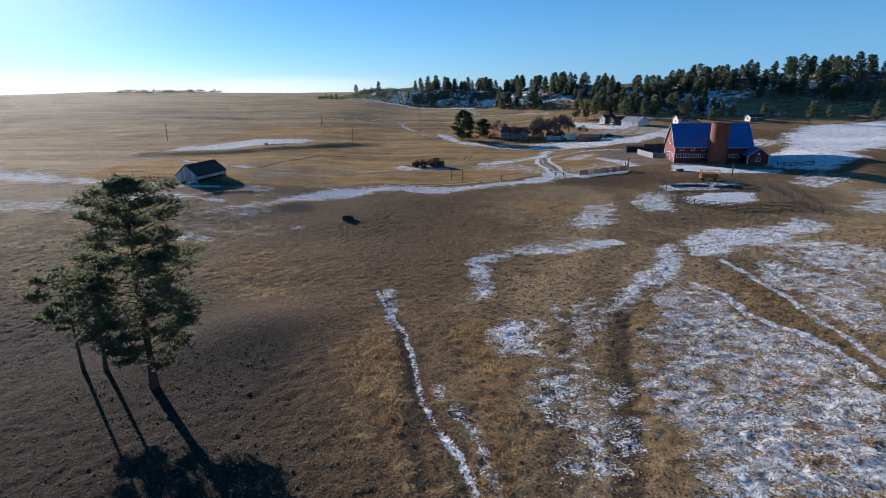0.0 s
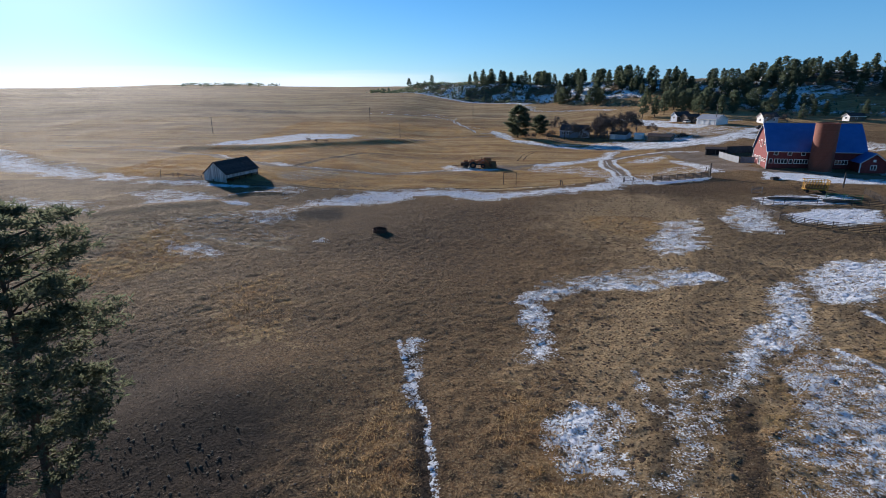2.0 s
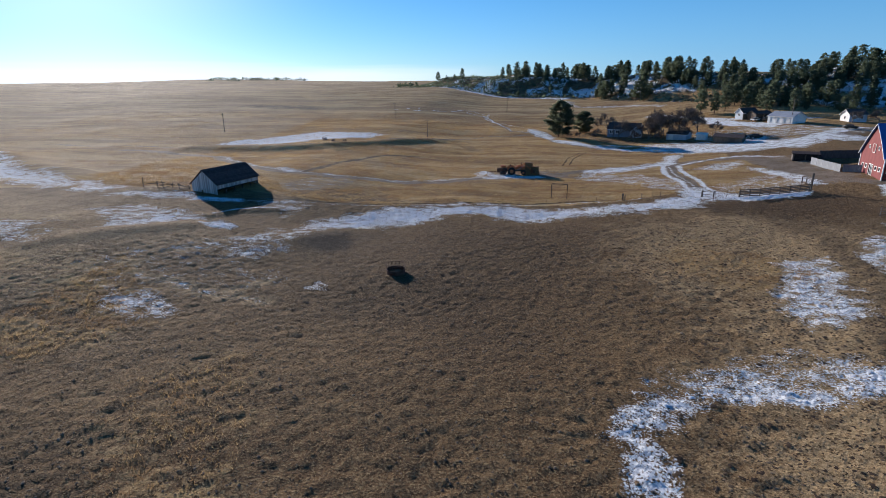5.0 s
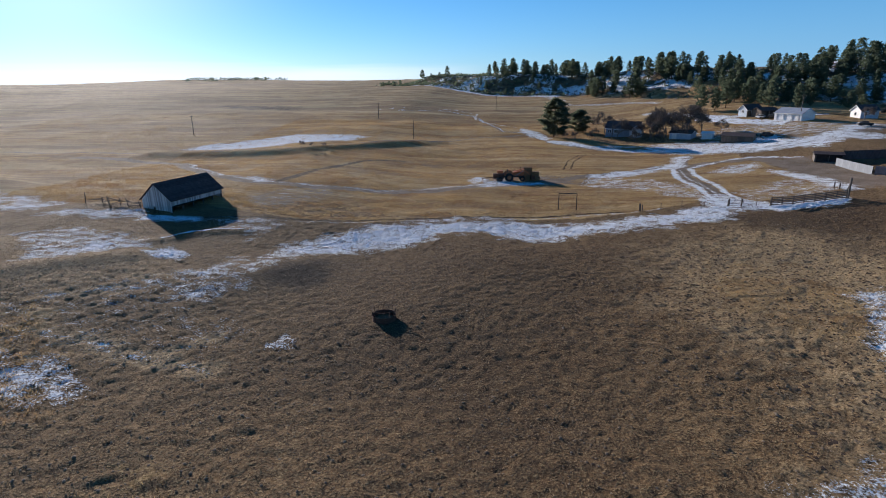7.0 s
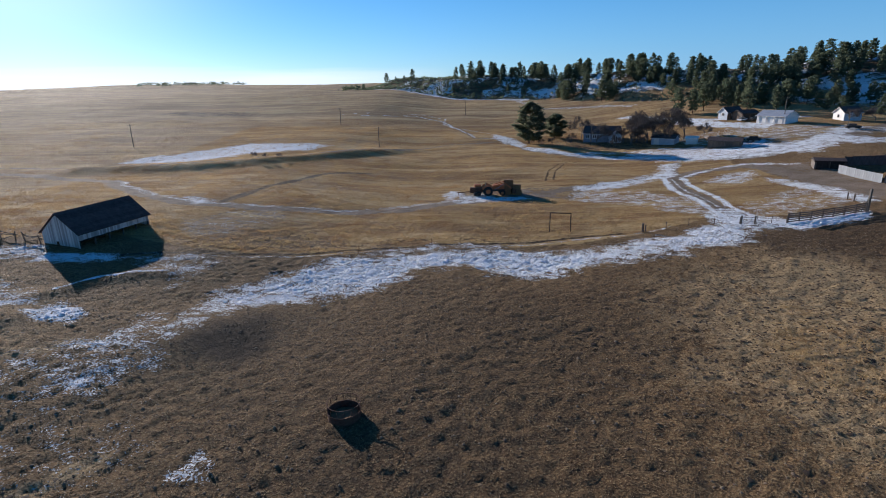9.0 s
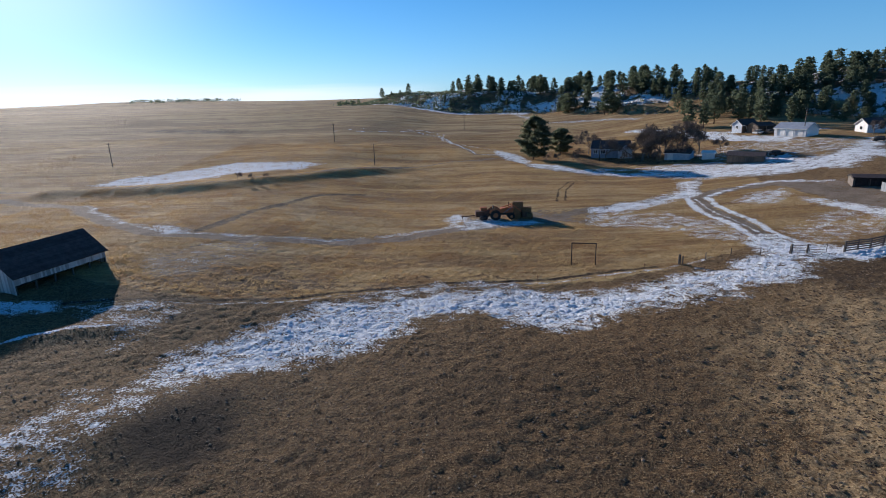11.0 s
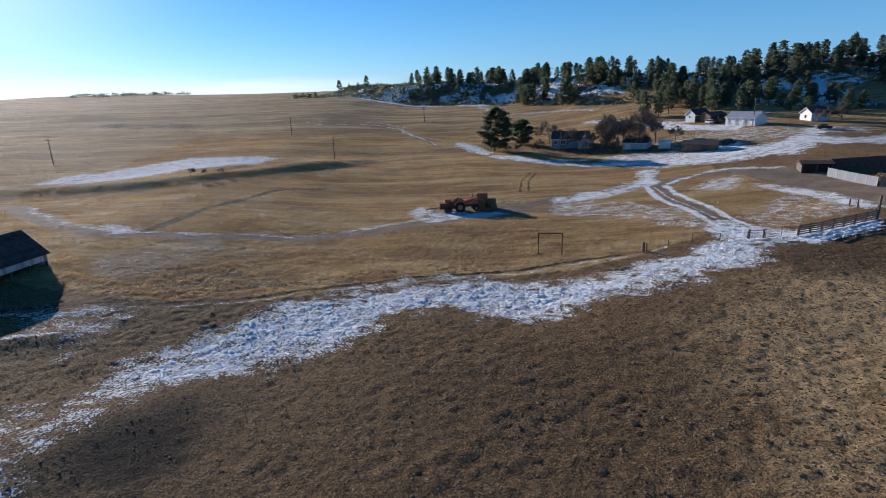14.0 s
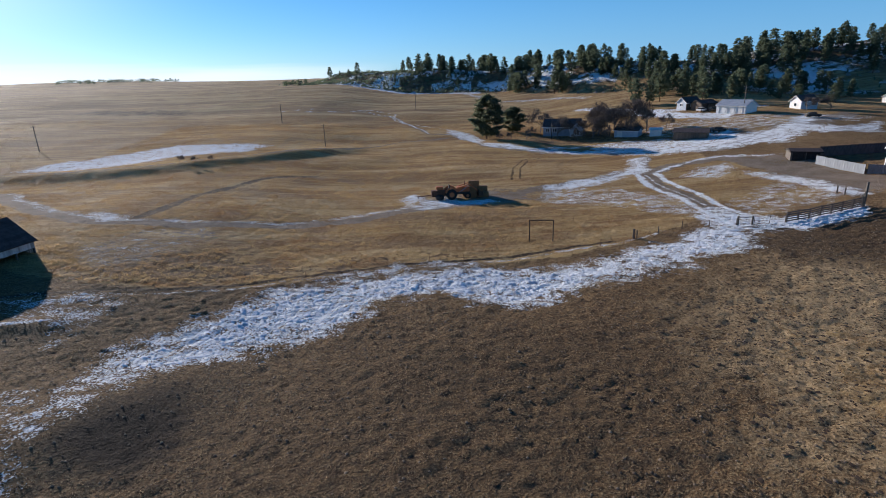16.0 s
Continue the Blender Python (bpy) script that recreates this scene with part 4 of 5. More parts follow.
tagged(new("back_woods", tri_mesh("back_woods", np.concatenate(vs), np.concatenate(fs), NEEDLE_FAR)), "dark pines at the back of the wooded hill", "trees", kind="stuff")


# ---- building tools ----
def wall(parent, name, mat, m, length, z0, z1, thick, holes=(), label="", glass=True, trim=None):
    """A wall along local x from 0 to length, with holes (u0, u1, z0, z1) that go through it; each gets a frame and a pane."""
    us = sorted({0.0, length, *[h[0] for h in holes], *[h[1] for h in holes]})
    zs = sorted({z0, z1, *[h[2] for h in holes], *[h[3] for h in holes]})
    nu, nz, at_corner, verts, faces = len(us) - 1, len(zs) - 1, {}, [], []

    def solid(i, j):
        if not (0 <= i < nu and 0 <= j < nz):
            return False
        u, z = (us[i] + us[i + 1]) / 2, (zs[j] + zs[j + 1]) / 2
        return not any(h[0] < u < h[1] and h[2] < z < h[3] for h in holes)

    def corner(i, j, s):
        if (i, j, s) not in at_corner:
            at_corner[i, j, s] = len(verts)
            verts.append((us[i], s * thick / 2, zs[j]))
        return at_corner[i, j, s]

    for i, j in [(p, q) for p in range(nu) for q in range(nz)]:
        if solid(i, j):
            ring = [(i, j), (i + 1, j), (i + 1, j + 1), (i, j + 1)]
            faces += [tuple(corner(*p, -1) for p in ring), tuple(corner(*p, 1) for p in ring[::-1])]
            for k, n in enumerate(((i, j - 1), (i + 1, j), (i, j + 1), (i - 1, j))):
                if not solid(*n):
                    p, q = ring[k], ring[(k + 1) % 4]
                    faces.append((corner(*p, -1), corner(*p, 1), corner(*q, 1), corner(*q, -1)))
    geo = Geo().add(verts, faces)
    w1 = part(name, geo, mat, parent, label, at=m)
    for h in holes:
        fr, t = Geo(), 0.13
        for a, b, c, d in ((h[0] - t, h[0], h[2] - t, h[3] + t), (h[1], h[1] + t, h[2] - t, h[3] + t), (h[0], h[1], h[3], h[3] + t), (h[0], h[1], h[2] - t, h[2])):
            fr.box(((a + b) / 2, -thick / 2 - 0.02, (c + d) / 2), (b - a, 0.09, d - c))
        n = max(1, round((h[1] - h[0]) / 0.75)) if glass else 1
        for k in range(1, n):
            fr.box((h[0] + (h[1] - h[0]) * k / n, -thick / 2 + 0.03, (h[2] + h[3]) / 2), (0.14, 0.06, h[3] - h[2]))
        f = part("window" if glass else "doorway", fr, trim or WHITE, w1)
        if glass:
            part("pane", Geo().box(((h[0] + h[1]) / 2, 0.01, (h[2] + h[3]) / 2), (h[1] - h[0], 0.03, h[3] - h[2])), GLASS, f)
        else:
            # a door, or with SHADE trim a dark panel for an unlit opening
            part("door", Geo().box(((h[0] + h[1]) / 2, 0.02, (h[2] + h[3]) / 2), (h[1] - h[0] - 0.02, 0.05, h[3] - h[2] - 0.02)), trim or WHITE, f)
    return w1


def shell(profile, thick):
    """Closed (y, z) outline of a roof skin that follows a profile from one eave over the ridge to the other."""
    out = []
    for i, (y, z) in enumerate(profile):
        a, b = profile[max(i - 1, 0)], profile[min(i + 1, len(profile) - 1)]
        dy, dz = b[0] - a[0], b[1] - a[1]
        ln = math.hypot(dy, dz)
        out.append((y - dz / ln * thick, z + dy / ln * thick))
    return list(profile) + out[::-1]


def gabled(name, m, L, W, eave, ridge, walls, roofs, label, category, front=(), back=(), left=(), right=(), over=0.35, low=0.8, group="", front_glass=True, profile=None, left_mat=None, trim=None):
    """A building: length L along x, width W along y, front towards -y."""
    b = thing(name, m, label, category, group)
    th = 0.18
    wall(b, "wall", walls, pose(-L / 2, -W / 2 + th / 2, 0), L, -low, eave, th, front, glass=front_glass, trim=trim)
    wall(b, "wall", walls, pose(L / 2, W / 2 - th / 2, 0, 0, 0, 180), L, -low, eave, th, back, trim=trim)
    wall(b, "wall", left_mat or walls, pose(-L / 2 + th / 2, W / 2 - th, 0, 0, 0, -90), W - 2 * th, -low, eave, th, left, trim=trim)
    wall(b, "wall", walls, pose(L / 2 - th / 2, -W / 2 + th, 0, 0, 0, 90), W - 2 * th, -low, eave, th, right, trim=trim)
    prof = profile or [(-W / 2, eave), (0, ridge), (W / 2, eave)]
    for x, wm in ((-L / 2 + 0.002, left_mat or walls), (L / 2 - 0.002 - th, walls)):
        part("gable", Geo().prism(prof, x, x + th), wm, b)
    k = over / math.hypot(prof[1][0] - prof[0][0], prof[1][1] - prof[0][1])
    e0 = (prof[0][0] - (prof[1][0] - prof[0][0]) * k, prof[0][1] - (prof[1][1] - prof[0][1]) * k)
    outer = [e0, *prof[1:-1], (-e0[0], e0[1])]
    outer = [(y, z + 0.02) for y, z in outer]
    roof = part("roof", Geo().prism(shell(outer, 0.14), -L / 2 - over, L / 2 + over), roofs, b)
    for s in (-1, 1):
        part("barge_board", Geo().prism(shell([(y, z - 0.16) for y, z in outer], 0.15), s * (L / 2 + over + 0.02) - 0.03, s * (L / 2 + over + 0.02) + 0.03), trim or WHITE, roof)
    part("fascia", Geo().box((0, outer[0][0] - 0.03, outer[0][1] - 0.02), (L + 2 * over, 0.05, 0.2)), trim or WHITE, roof)
    return b


# ---- the red barn, its silo and wing ----
arch = [(-6.75, 5.6), (-5.85, 6.75), (-4.4, 8.5), (-2.25, 10.8), (0, 12.8), (2.25, 10.8), (4.4, 8.5), (5.85, 6.75), (6.75, 5.6)]
BX, BY, BROT = 93.41, 188.91, -9.0
barn_m = pose(BX, BY, 1.75, 0, 0, BROT)
front = [(1.7, 2.6, 4.3, 5.1), (5.3, 6.2, 4.3, 5.1), (8.8, 9.7, 4.3, 5.1), (0.7, 1.4, 1.9, 3.0), (2.1, 5.3, 1.9, 3.0), (5.9, 6.6, 1.9, 3.0), (7.2, 10.6, 1.9, 3.0), (17.6, 20.6, 1.9, 3.0)]
side = [(1.4, 2.2, 2.0, 2.9), (3.4, 4.3, 2.0, 2.9), (8.8, 9.7, 2.0, 2.9), (10.9, 11.7, 2.0, 2.9), (5.6, 7.6, -0.2, 3.1)]
barn = gabled("barn", barn_m, 24.6, 13.5, 5.6, 12.8, BARN_RED, BLUE, "large red barn with a steep blue metal roof and white trim", "barn", front=front, left=side, over=0.5, low=1.6, profile=arch)
for x, y in ((-12.32, -6.77), (12.32, -6.77), (-12.32, 6.77), (12.32, 6.77)):
    part("corner_board", Geo().box((x, y, 2.0), (0.22, 0.22, 6.4)), WHITE, barn)
part("hay_door", Geo().box((-12.36, 0, 7.0), (0.08, 1.5, 1.9)), BARN_RED, barn)
for y, z, a, b in ((-0.8, 7, 0.1, 2.1), (0.8, 7, 0.1, 2.1), (0, 8.0, 1.7, 0.1), (0, 6.0, 1.7, 0.1)):
    part("hay_door_trim", Geo().box((-12.4, y, z), (0.08, a, b)), WHITE, barn)
for y in (-2.6, 2.6):
    for z in (7.2,):
        part("gable_window_trim", Geo().box((-12.37, y, z), (0.07, 0.8, 0.9)), WHITE, barn)
        part("gable_pane", Geo().box((-12.4, y, z), (0.07, 0.55, 0.65)), GLASS, barn)
wing = gabled("barn_wing", barn_m @ pose(12.4, -9.6, 0, 0, 0, 90), 5.6, 6.4, 3.2, 5.6, BARN_RED, BLUE, "low red barn wing with blue roof and white corner boards", "barn",
              left=[(2.4, 3.6, 1.3, 2.4)], over=0.45, low=1.6)
for y in (-3.2, 3.2):
    part("corner_board", Geo().box((-2.82, y, 0.7), (0.25, 0.25, 4.6)), WHITE, wing)
part("gable_window_trim", Geo().box((-2.83, 0, 3.7), (0.06, 0.7, 0.7)), WHITE, wing)

sx, sy = 92.4, 179.1
silo = thing("silo", stand(sx, sy, 0, 0.5), "tall round silo of reddish brown tile beside a barn", "silo")
part("foundation", Geo().tube([(0, 0, -1), (0, 0, 0.5)], 3.05, 40), STONE, silo)
for i in range(33):
    part("tile_course", (bpy.data.meshes.get("tile_course") or Geo().tube([(0, 0, 0), (0, 0, 0.385)], 2.9, 40).mesh("tile_course", SILO, False)), None, silo, at=pose(0, 0, 0.5 + i * 0.395, 0, 0, i * 4.5))
for i in range(11):
    ring = Geo().tube([(2.91 * math.cos(a), 2.91 * math.sin(a), 0) for a in np.linspace(0, 2 * math.pi, 41)], 0.02, 4, False)
    part("steel_hoop", bpy.data.meshes.get("steel_hoop") or ring.mesh("steel_hoop", RUST), None, silo, at=pose(0, 0, 1.2 + i * 1.18))
rim = Geo()
for a in np.arange(0, 2 * math.pi - 0.01, math.pi / 20):
    rim.box((2.8 * math.cos(a), 2.8 * math.sin(a), 13.62), (0.35, 0.5, 0.18), math.degrees(a))
part("rim", rim, SILO, silo)

# ---- sheds and pens by the barn ----
def panel_wall(name, a, b, high, mat, label, step=1.2, ridge=0.06):
    """A run of upright sheets from a to b, each a part, on posts."""
    a, b = Vector((*a, 0)), Vector((*b, 0))
    n = max(1, round((b - a).length / step))
    d = (b - a) / n
    rz = math.degrees(math.atan2(d.y, d.x))
    p0 = a + d / 2
    t = thing(name, stand(p0.x, p0.y), label, "fence")
    o = Vector((p0.x, p0.y, level(p0.x, p0.y)))
    for i in range(n):
        p = a + d * (i + 0.5)
        z = level(p.x, p.y)
        k = 8
        line = [(d.length * (j / k - 0.5) * 0.99, ridge * (j % 2)) for j in range(k + 1)]
        line += [(u, w2 + 0.03) for u, w2 in line[::-1]]
        n2 = len(line)
        g2 = Geo().add([(u, w2, -0.25) for u, w2 in line] + [(u, w2, high) for u, w2 in line],
                       [(j, (j + 1) % n2, n2 + (j + 1) % n2, n2 + j) for j in range(n2)] + [(j, j + 1, n2 - 2 - j, n2 - 1 - j) for j in range(k)] + [(n2 + j, n2 + j + 1, 2 * n2 - 2 - j, 2 * n2 - 1 - j) for j in range(k)])
        part("sheet", g2, mat, t, at=Matrix.Translation(-o) @ pose(p.x, p.y, z, 0, 0, rz))
        q = a + d * i
        part("post", Geo().box((0, 0.12, high / 2), (0.12, 0.12, high + 0.3)), GREYWOOD, t, at=Matrix.Translation(-o) @ pose(q.x, q.y, level(q.x, q.y), 0, 0, rz))
    return t


panel_wall("windbreak_fence", (76.6, 209.6), (78.0, 197.3), 2.0, STEEL, "windbreak of pale galvanised sheets round a cattle pen", 2.6, 0.025)
panel_wall("board_fence", (80.8, 214.2), (101, 209.5), 2.3, GREYWOOD, "tall dark board wall along the back of a cattle pen", 1.6, 0.03)
panel_wall("board_fence", (78.4, 197.0), (81.6, 194.6), 1.9, STEEL, "pale galvanised sheet wall that joins a barn", 1.5)
# SHADE panels close the openings and paint the inside dark
gabled("pen_shed", pose(77.6, 215.2, level(77.6, 215.2), 0, 0, -20), 6.4, 4.0, 1.6, 2.1, GREYWOOD, DARKROOF, "long low dark open shed of grey boards", "shed", front=[(0.5, 2.9, -0.4, 1.35), (3.4, 5.9, -0.4, 1.35)], front_glass=False, trim=SHADE, over=0.2)

# ---- the whitewashed shed ----
shed_m = pose(-71.9, 158.9, 1.85, 0, 0, -12.5)
shed = thing("field_shed", shed_m, "old shed of weathered whitewashed boards with a dark roof", "shed")
SW, SL, SE, SR = 7.0, 13.4, 2.15, 5.05
rb = random.Random(3)
board = Geo().box((0, 0, 0), (1, 1, 1)).mesh("board", WEATHER)


def upright(x, y, z1, wide, rz, parent, z0=-0.8):
    part("board", board, None, parent, at=pose(x, y, (z0 + z1) / 2, rb.uniform(-0.6, 0.6), 0, rz) @ Matrix.Diagonal((wide, 0.05, z1 - z0, 1)))


nb = 28
for i in range(nb):
    x = -SW / 2 + (i + 0.5) * SW / nb
    top = SE + (SR - SE) * (1 - abs(x) / (SW / 2))
    low = -0.8 if not 10 <= i <= 11 else 0.7
    upright(x, -SL / 2 + rb.uniform(-0.02, 0.02), top - rb.uniform(0.02, 0.1), SW / nb - 0.02, 0, shed, low)
    upright(x, SL / 2, top - 0.05, SW / nb - 0.02, 0, shed)
nl = 50
for i in range(nl):
    y = -SL / 2 + (i + 0.5) * SL / nl
    upright(-SW / 2, y, SE, SL / nl - 0.02, 90, shed)
    upright(SW / 2, y, SE, SL / nl - 0.02, 90, shed, 1.0 + rb.uniform(-0.04, 0.04))
for i in range(6):
    y = -SL / 2 + 0.1 + (SL - 0.2) * i / 5
    part("post", Geo().box((SW / 2 - 0.12, y, 0.7), (0.18, 0.18, 3.0)), GREYWOOD, shed)
# dark sheet added behind the open side, in place of real shade
part("shade_sheet", Geo().box((SW / 2 - 2.6, 0, 0.6), (0.06, SL - 0.3, 2.9)), SHADE, shed)
prof = [(-SW / 2 - 0.35, SE - 0.27), (0, SR + 0.02), (SW / 2 + 0.35, SE - 0.27)]
rf = part("roof", Geo().prism(shell(prof, 0.12), -SL / 2 - 0.3, SL / 2 + 0.3), DARKROOF, shed, at=pose(0, 0, 0, 0, 0, 90))
for s in (-1, 1):
    for k in range(9):
        q0, q1 = k / 9, (k + 1) / 9
        y0, z0 = s * (SW / 2 + 0.36) * (1 - q0), SE - 0.27 + (SR - SE + 0.29) * q0 + 0.15
        y1, z1 = s * (SW / 2 + 0.36) * (1 - q1), SE - 0.27 + (SR - SE + 0.29) * q1 + 0.15
        part("shingle_course", Geo().beam((0, y0, z0), (0, y1, z1 - 0.03), SL + 0.5, 0.05), DARKROOF, rf)

# ---- fences ----
def rail_fence(name, pts, rails, high, step, post_mat, rail_mat, label, post=0.14, rail=(0.05, 0.13), tube=False, group=""):
    """Posts along a line that follows the ground, with rails between them."""
    stops = []
    for (ax, ay), (bx, by) in zip(pts[:-1], pts[1:]):
        n = max(1, round(math.hypot(bx - ax, by - ay) / step))
        stops += [(ax + (bx - ax) * i / n, ay + (by - ay) * i / n) for i in range(n)]
    stops.append(pts[-1])
    t = thing(name, stand(*stops[0]), label, "fence", group)
    o = Vector((*stops[0], level(*stops[0])))
    key = name + "_post"
    if tube:
        pm = Geo().tube([(0, 0, -0.4), (0, 0, high + 0.1)], post / 2, 6).mesh("post", post_mat)
    else:
        pm = Geo().box((0, 0, (high - 0.3) / 2), (post, post, high + 0.5)).mesh("post", post_mat)
    for i, (x, y) in enumerate(stops):
        part("post", pm, None, t, at=pose(x - o.x, y - o.y, level(x, y) - o.z, rb.uniform(-2, 2), rb.uniform(-2, 2), 0))
        if i:
            px, py = stops[i - 1]
            for k in range(rails):
                h = high * (k + 0.7) / (rails - 0.1) if rails > 1 else high
                a = (px - o.x, py - o.y, level(px, py) - o.z + h + rb.uniform(-0.02, 0.02))
                b = (x - o.x, y - o.y, level(x, y) - o.z + h + rb.uniform(-0.02, 0.02))
                g2 = Geo().tube([a, b], rail[0] / 2, 5) if tube else Geo().beam(a, b, *rail)
                part("rail", g2, rail_mat, t)
    return t


rail_fence("board_fence", [(45.1, 172.5), (62, 177.9)], 5, 1.7, 2.5, GREYWOOD, GREYWOOD, "dark weathered plank fence along the corral road", 0.2, (0.06, 0.2))
tp = thing("gate_post", stand(62.4, 178.1), "tall dark timber gate post", "post")
part("post", Geo().box((0, 0, 1.9), (0.32, 0.32, 4.6)), GREYWOOD, tp, bevel=0.02)
part("brace", Geo().beam((-0.1, 0, 2.6), (-1.3, -0.3, 0.2), 0.12), GREYWOOD, tp)
for a, b in (((37.1, 172.5), (39.6, 172.7)),):
    rail_fence("field_gate", [a, b], 2, 1.4, 3, GREYWOOD, DARKMETAL, "small dark pipe gate between timber posts", 0.22, (0.06, 0.06), False)
rail_fence("wire_gate", [(39.9, 172.7), (44.9, 172.5)], 4, 1.3, 2.5, GREYWOOD, RUST, "sagging wire gate between timber posts", 0.09, (0.03, 0.03), True)
rail_fence("wire_fence", [(-34, 153.5), (-17.4, 160.6), (-3.3, 161.9), (6.6, 163.8), (19.1, 169.4)], 3, 1.15, 5.5, RUST, RUST, "thin steel wire fence along the meadow edge", 0.05, (0.012, 0.012), True)
rail_fence("wire_fence", [(19.1, 169.6), (28, 172.5), (36.9, 172.5)], 3, 1.15, 4.5, GREYWOOD, RUST, "wire fence on timber posts beside trampled snow", 0.13, (0.012, 0.012), True)
cp = thing("corner_post", stand(19.1, 169.7), "stout dark timber corner post", "post")
part("post", Geo().tube([(0, 0, -0.5), (0, 0, 1.55)], 0.2, 10), GREYWOOD, cp)
part("side_post", Geo().tube([(0.55, 0.1, -0.5), (0.5, 0.1, 1.3)], 0.1, 8), GREYWOOD, cp)
pf = thing("pole_fence", stand(-77.4, 153.2), "broken old pole fence of grey timber beside a shed", "fence")
o = Vector((-77.4, 153.2, level(-77.4, 153.2)))
stops = [(-77.4, 153.2, 1.2), (-80.2, 153.6, 1.5), (-82.6, 154.4, 1.3), (-85.0, 154.6, 1.6), (-87.2, 155.6, 1.2), (-90.6, 155.2, 2.3)]
feet = [Vector((x, y, level(x, y))) - o for x, y, _ in stops]
for p, (_, _, h) in zip(feet, stops):
    part("post", Geo().tube([p + Vector((0, 0, -0.4)), p + Vector((rb.uniform(-0.25, 0.25), rb.uniform(-0.2, 0.2), h))], [0.10, 0.08], 7), GREYWOOD, pf)
for p, q in zip(feet[:-1], feet[1:]):
    for up in (0.45, 0.85, 1.15):
        a, b = up + rb.uniform(-0.3, 0.2), up + rb.uniform(-0.45, 0.3)
        if rb.random() < 0.85:
            part("rail", Geo().tube([p + Vector((0.2, 0.1, max(a, 0.08))), (p + q) / 2 + Vector((0, 0.05, max((a + b) / 2 - 0.08, 0.08))), q + Vector((-0.3, 0.1, max(b, 0.08)))], [0.06, 0.055, 0.045], 6), GREYWOOD, pf)
part("fallen_pole", Geo().tube([feet[3] + Vector((0.6, -0.9, 0.08)), feet[2] + Vector((0.9, -0.2, 0.9))], [0.06, 0.04], 6), GREYWOOD, pf)
gp = thing("pipe_frame", stand(4.85, 170.6, -9.5), "bare rusty pipe frame standing in tall grass", "frame")
for x in (-1.8, 1.8):
    part("upright", Geo().tube([(x, 0, -0.5), (x, 0, 3.5)], 0.085, 8), DARKMETAL, gp)
part("crossbar", Geo().tube([(-1.85, 0, 3.5), (1.85, 0, 3.5)], 0.085, 8), DARKMETAL, gp)

# corral
CORRAL = "corral of dark pipe panels"
rail_fence("corral_fence", [(56.6, 138.5), (57.5, 128), (61, 121.5), (70, 118.5), (79.5, 117.5)], 5, 1.5, 2.6, DARKMETAL, DARKMETAL, "dark steel pipe corral fence on muddy snow", 0.14, (0.11, 0.11), True, CORRAL)
rail_fence("corral_fence", [(88, 152), (84.5, 136), (81, 124), (79.5, 117.5)], 5, 1.5, 2.6, DARKMETAL, DARKMETAL, "dark steel pipe alley of the corral", 0.14, (0.11, 0.11), True, CORRAL)
rail_fence("corral_fence", [(93, 150), (88.5, 135), (84.5, 122), (83, 114)], 4, 1.5, 2.6, DARKMETAL, DARKMETAL, "outer pipe rail of the corral alley", 0.14, (0.11, 0.11), True, CORRAL)
rail_fence("corral_fence", [(58, 141.5), (66, 143.5), (75, 141), (84, 138)], 4, 1.4, 2.8, DARKMETAL, DARKMETAL, "pipe fence that divides a snowy corral", 0.14, (0.1, 0.1), True, CORRAL)
rail_fence("corral_fence", [(75.6, 145.2), (81.4, 142.3)], 5, 1.9, 2.8, GREEN, GREEN, "green pipe panels of a corral", 0.13, (0.1, 0.1), True, CORRAL)
rail_fence("cattle_gate", [(63.6, 154.6), (65.5, 153.3)], 5, 1.6, 3.2, STEEL, STEEL, "pale steel cattle gate standing open", 0.1, (0.06, 0.06), True)
rail_fence("corral_fence", [(108, 171), (110, 167.5), (115, 164.5)], 3, 1.3, 2.6, GREYWOOD, GREYWOOD, "grey plank fence beside a barn wing", 0.16, (0.06, 0.16), False, CORRAL)
p2 = thing("yard_post", stand(87.3, 159.0), "lone dark timber post in the barn yard", "post")
part("post", Geo().tube([(0, 0, -0.5), (0, 0, 3.6)], 0.17, 8), GREYWOOD, p2)

for x, y in ((64.5, 187), (64.6, 185.2)):
    p3 = thing("gate_post", stand(x, y), "short dark timber post by the yard lane", "post", "short posts by the lane")
    part("post", Geo().tube([(0, 0, -0.4), (0, 0, 1.3)], 0.13, 8), GREYWOOD, p3)

# feed bunks in the corral
for x, y, rz, ln in ((69, 146.5, -6, 10), (78, 143.6, -10, 7)):
    t = thing("feed_bunk", stand(x, y, rz, 0.22), "long low feed bunk of dark timber dusted with snow", "feeder", "feed bunks")
    for s in (-1, 1):
        part("side", Geo().box((0, s * 0.4, 0.55), (ln, 0.06, 0.45)), GREYWOOD, t)
    part("floor", Geo().box((0, 0, 0.36), (ln, 0.74, 0.05)), GREYWOOD, t)
    for i in range(4):
        part("leg", Geo().box((ln * (i / 3 - 0.5) * 0.94, 0, 0.15), (0.12, 0.9, 0.5)), GREYWOOD, t)

# yellow hay wagon
yl = thing("hay_feeder_wagon", stand(78.1, 154.5, -15), "yellow steel hay wagon with slanted bars", "wagon")
part("bed", Geo().box((0, 0, 0.8), (5.0, 2.2, 0.16)), YELLOW, yl)
for s in (-1, 1):
    part("top_rail", Geo().tube([(-2.5, s * 1.4, 3.1), (2.5, s * 1.4, 3.1)], 0.07, 6), YELLOW, yl)
    for i in range(9):
        x = -2.4 + i * 0.6
        part("slanted_bar", Geo().beam((x, s * 0.7, 0.85), (x + 0.25, s * 1.4, 3.1), 0.09), YELLOW, yl)
    for x in (-1.7, 1.7):
        part("wheel", Geo().tube([(x, s * 1.0, 0.38), (x, s * 1.25, 0.38)], 0.4, 16), RUBBER, yl)
